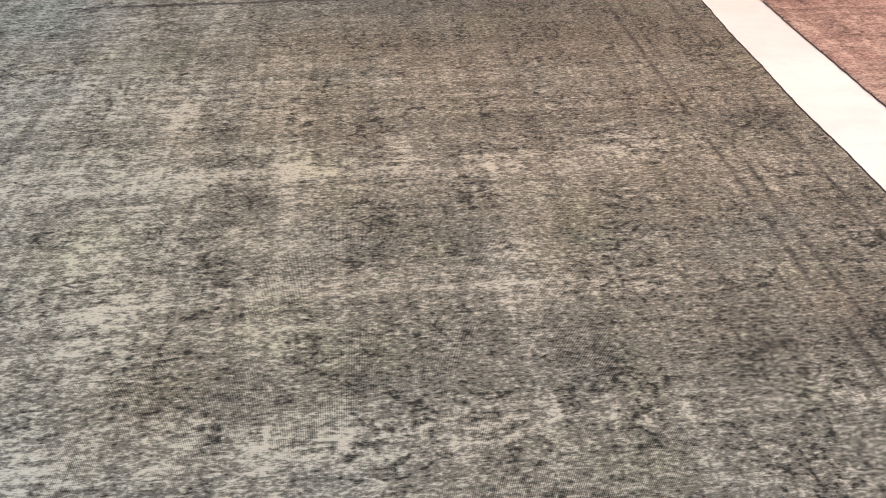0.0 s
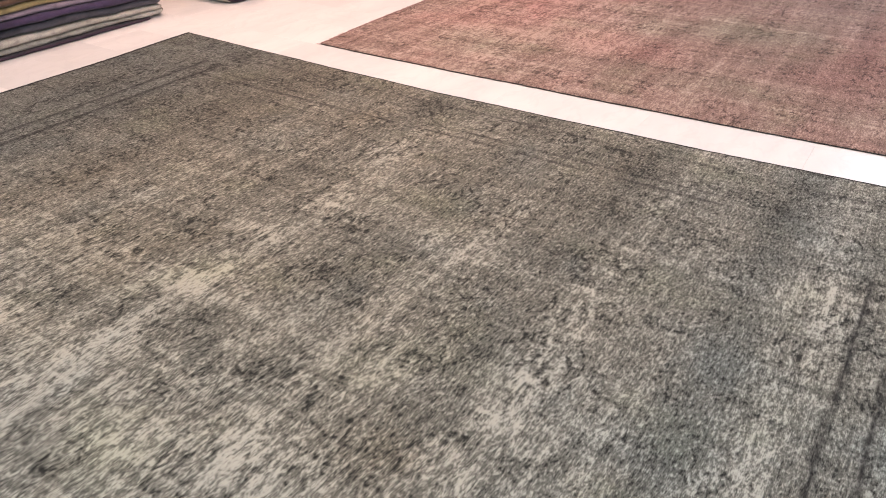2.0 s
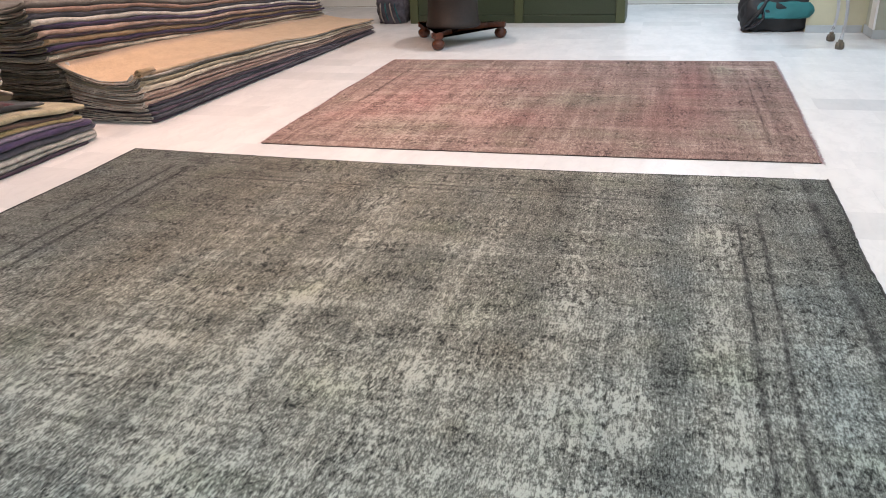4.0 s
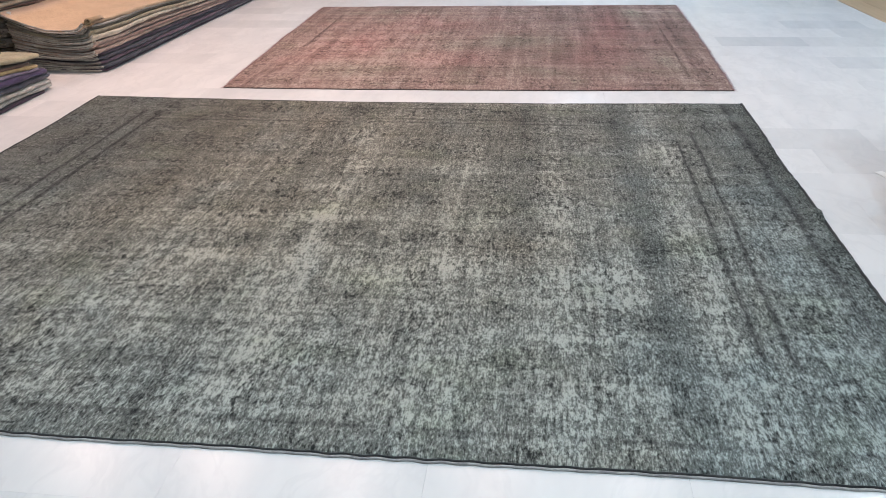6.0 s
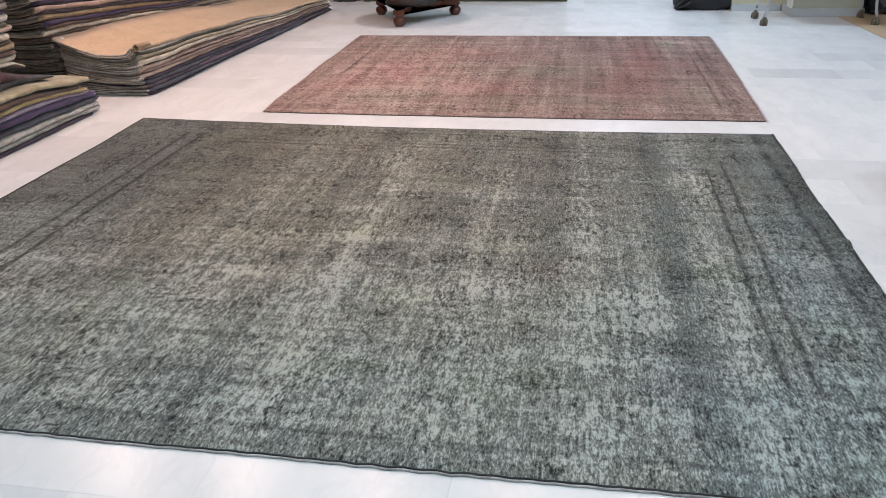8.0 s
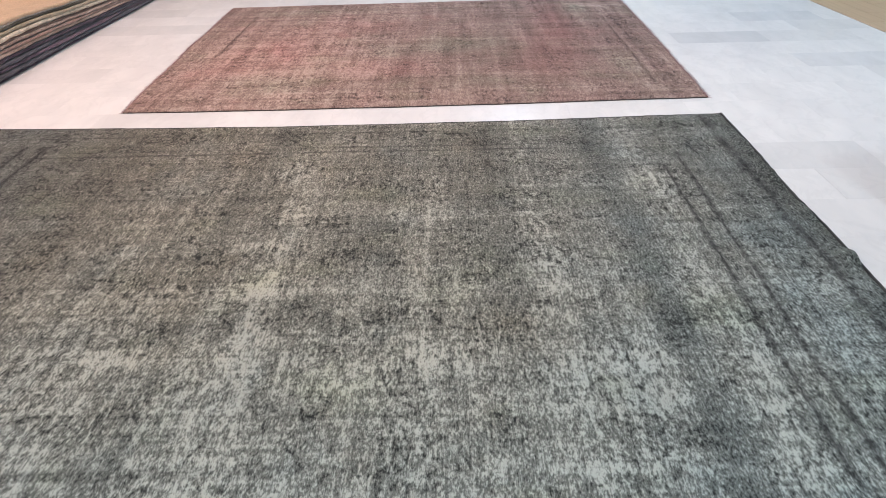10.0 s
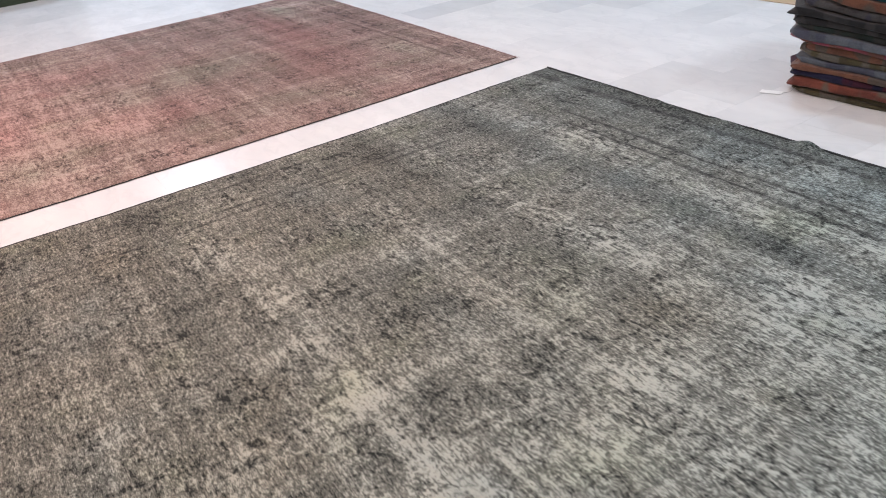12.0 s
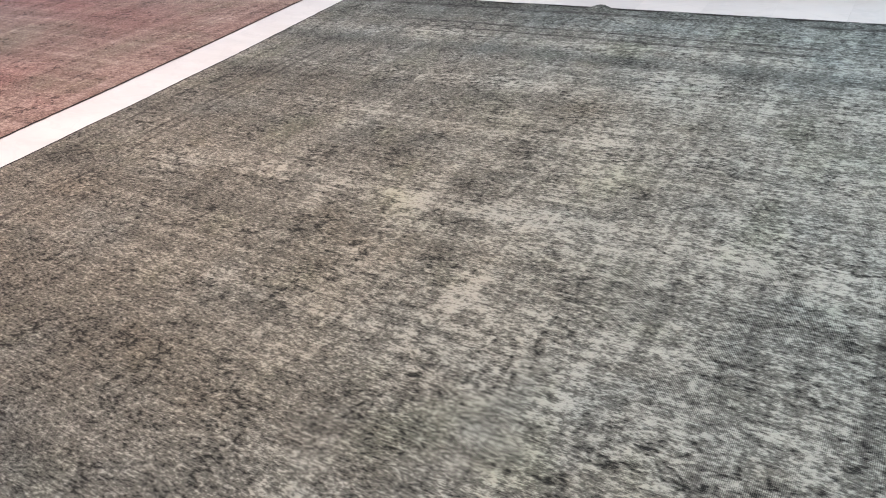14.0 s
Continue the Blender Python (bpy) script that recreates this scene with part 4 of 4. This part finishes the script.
# ---- green cabinet at the back ----
cabinet = empty("cabinet", pose(7.22, 1.49, 0), "long dark green painted wooden cabinet", "cabinet")
for y in (0.0, 1.15, 2.42):
    part("post", boxed(-0.02, 0.06, y, y + 0.10, 0, 0.9, bevel=0.006), OLIVE, cabinet)
for a, b in ((0.101, 1.149), (1.251, 2.419)):
    part("panel", boxed(0.012, 0.035, a, b, 0.09, 0.84, bevel=0.003), FOREST, cabinet)
    part("plinth", boxed(-0.005, 0.05, a, b, 0, 0.088, bevel=0.004), FOREST, cabinet)
part("carcass", boxed(0.062, 0.5, 0.0, 2.52, 0.0, 0.9), FOREST, cabinet)
part("worktop", boxed(-0.04, 0.52, -0.02, 2.54, 0.901, 0.94, bevel=0.006), OLIVE, cabinet)


# ---- console table with curved silver legs ----
console = empty("console_table", pose(5.56, -0.94, 0), "white console table on curved silver legs with brass claw feet", "table")


def curved_leg(x, y, sx, sy):
    pts, radii = [], []
    for k in range(17):
        h = k / 16
        bow = -0.030 * math.sin(h * math.pi * 1.5) * (1 if h > 0.05 else 0.6) + 0.055 * h ** 3
        pts.append((x + sx * bow, y + sy * bow, 0.075 + h * 0.605))
        radii.append(0.0125 + 0.006 * abs(h - 0.2) + 0.016 * max(0, h - 0.55) ** 1.2)
    leg = part("leg", tube(pts, radii, 10), SILVER, console, smooth=True)
    claw = part("claw_foot", lathe([(0.016, 0.0), (0.028, 0.006), (0.030, 0.028), (0.024, 0.05), (0.018, 0.064), (0.021, 0.074), (0.013, 0.084)], 14), BRASS, leg, "tarnished brass claw foot", True)
    claw.matrix_basis = pose(pts[0][0], pts[0][1], 0)
    for a in range(5):
        w = a * math.tau / 5
        toe = part("toe", lathe([(0.004, 0.0), (0.012, 0.006), (0.014, 0.03), (0.009, 0.055), (0.003, 0.062)], 8), BRASS, leg, smooth=True)
        toe.matrix_basis = pose(pts[0][0] + 0.026 * math.cos(w), pts[0][1] + 0.026 * math.sin(w), 0)


for lx, ly, sx, sy in ((0.0, 0.51, -0.7, 0.7), (0.44, 0.51, 0.7, 0.7), (0.05, -0.51, -0.7, -0.7), (0.49, -0.51, 0.7, -0.7)):
    curved_leg(lx, ly, sx, sy)
part("apron", boxed(0.0, 0.49, -0.53, 0.53, 0.681, 0.76, bevel=0.008), SILVER, console)
part("tabletop", boxed(-0.05, 0.54, -0.60, 0.60, 0.761, 0.79, bevel=0.008), WHITE, console)


# ---- bags ----
def lumpy(sx, sy, sz, seed, amount, cuts=5, flat_foot=True):
    bm = bmesh.new()
    bmesh.ops.create_cube(bm, size=1)
    bmesh.ops.subdivide_edges(bm, edges=bm.edges, cuts=cuts * 3, use_grid_fill=True)
    for v in bm.verts:
        p = v.co.copy()
        q = p.normalized() * 0.62
        v.co = p.lerp(q, 0.45)
        v.co = Vector((v.co.x * sx, v.co.y * sy, v.co.z * sz + sz * 0.5))
        d = noise.noise_vector(v.co * 9 + Vector((seed, 0, 0))) * amount + noise.noise_vector(v.co * 24 + Vector((0, seed, 0))) * amount * 0.4
        v.co += d
        v.co.z = max(0.0, v.co.z)
    return bm


bag = empty("travel_bag", pose(6.74, 0.0, 0), "black and teal nylon bag standing on the floor", "bag")
part("body", lumpy(0.46, 0.62, 0.36, 3.0, 0.035), BLACK, bag, smooth=True)
ob = part("side_panel", lumpy(0.07, 0.50, 0.16, 8.0, 0.015), TEAL, bag, "shiny teal panel", True)
ob.matrix_basis = pose(-0.235, -0.06, 0.13, 0, 10, 0)
part("strap", tube([(-0.20, 0.30, 0.02), (-0.26, 0.24, 0.10), (-0.27, 0.16, 0.20), (-0.22, 0.10, 0.30), (-0.12, 0.04, 0.36)], [0.018, 0.02, 0.02, 0.02, 0.018], 8), BLACK, bag, smooth=True)
part("strap", tube([(-0.24, 0.28, 0.03), (-0.29, 0.20, 0.07), (-0.285, 0.12, 0.14), (-0.24, 0.13, 0.22)], [0.015] * 4, 8), PLASTIC, bag, smooth=True)
sack = empty("plastic_sack", pose(6.43, -1.84, 0), "crumpled black plastic sack against the wall", "sack")
part("body", lumpy(0.46, 0.60, 0.50, 5.0, 0.05), PLASTIC, sack, smooth=True)
bundle = empty("cloth_bundle", pose(7.35, 4.25, 0), "dark bundle of cloth and cords on the floor", "bundle")
part("body", lumpy(0.34, 0.36, 0.34, 6.0, 0.04), CLOTHS["slate"], bundle, smooth=True)
for k in range(4):
    part("cord", tube([(-0.17, -0.12 + 0.07 * k, 0.02), (-0.21, -0.10 + 0.07 * k, 0.10), (-0.19, -0.06 + 0.06 * k, 0.22), (-0.08, -0.03 + 0.05 * k, 0.31)], [0.008] * 4, 6), CLOTHS["stone" if k % 2 else "kilim_teal"], bundle, smooth=True)

# ---- marble tiles and laminate planks ----
ROW, LONG, GAP = 0.305, 0.61, 0.0002
tile_bm = boxed(GAP, ROW - GAP, GAP, LONG - GAP, -0.0055, 0.0, bevel=0.0002)
tile_mesh = bpy.data.meshes.new("tile")
tile_bm.to_mesh(tile_mesh)
tile_bm.free()
tile_mesh.materials.append(TILE_ONE)
grey_mesh = tile_mesh.copy()
grey_mesh.materials[0] = TILE_GREY
# points on the plan that lie on greyer tiles
GREY = [(3.5, -0.2), (2.88, -0.7), (4.1, -1.1), (-1.3, 2.7)]


def border(x):
    """Where the marble meets the laminate."""
    return -1.46 + 0.045 * (x - 1.5)


rest_v, rest_f, tiles = [], [], 0
for i in range(-25, 22):
    for k in range(-8, 12):
        x, y = 2.42 + ROW * i, -0.24 + LONG * k + (LONG / 2 if i % 2 else 0)
        if x + ROW > X1 or x < X0 or y + LONG > Y1 or y < Y0:
            continue
        shown = (1.75 < x < 6.6 and -1.75 < y < 4.7) or (-1.9 < x < -0.9 and -0.3 < y < 4.3) or (-0.9 <= x <= 1.75 and (-0.9 < y < 0.3 or 3.4 < y < 4.5))
        if shown and tiles < 300:
            ob = new("tile", grey_mesh if any(x < gx < x + ROW and y < gy < y + LONG for gx, gy in GREY) else tile_mesh)
            ob.parent, ob.location = floor, (x, y, 0)
            tiles += 1
        else:
            at = len(rest_v)
            rest_v += [(x + a, y + b, c) for c in (-0.0055, 0.0) for a, b in ((GAP, GAP), (ROW - GAP, GAP), (ROW - GAP, LONG - GAP), (GAP, LONG - GAP))]
            rest_f += [tuple(at + q for q in f) for f in ((4, 5, 6, 7), (0, 1, 5, 4), (1, 2, 6, 5), (2, 3, 7, 6), (3, 0, 4, 7))]
data = bpy.data.meshes.new("tiles_far")
data.from_pydata(rest_v, [], rest_f)
data.materials.append(TILE_REST)
ob = tagged(new("tiles_far", data), kind="stuff")
ob.parent = floor

laminate = tagged(part("floor_laminate", boxed(-4.15, 7.65, -3.42, 0, 0.0005, 0.002), GROUT), "light tan laminate floor beside the marble", "floor", kind="structure")
laminate.matrix_world = pose(-0.9, border(-0.9), 0, 0, 0, 2.58)
plank_mesh = bpy.data.meshes.new("plank")
plank_bm = boxed(0.001, 1.199, -0.189, -0.001, 0.002, 0.006, bevel=0.0008)
plank_bm.to_mesh(plank_mesh)
plank_bm.free()
plank_mesh.materials.append(PLANK)
for i in range(18):
    for k in range(-4, 7):
        start = max(-4.15, 0.3 * (i % 3) - 0.1 + 1.2 * k)
        stop = min(7.65, 0.3 * (i % 3) - 0.1 + 1.2 * (k + 1))
        if stop - start > 0.1:
            ob = new("plank", plank_mesh)
            ob.parent, ob.location, ob.scale = laminate, (start, -0.19 * i, 0), ((stop - start) / 1.2, 1, 1)
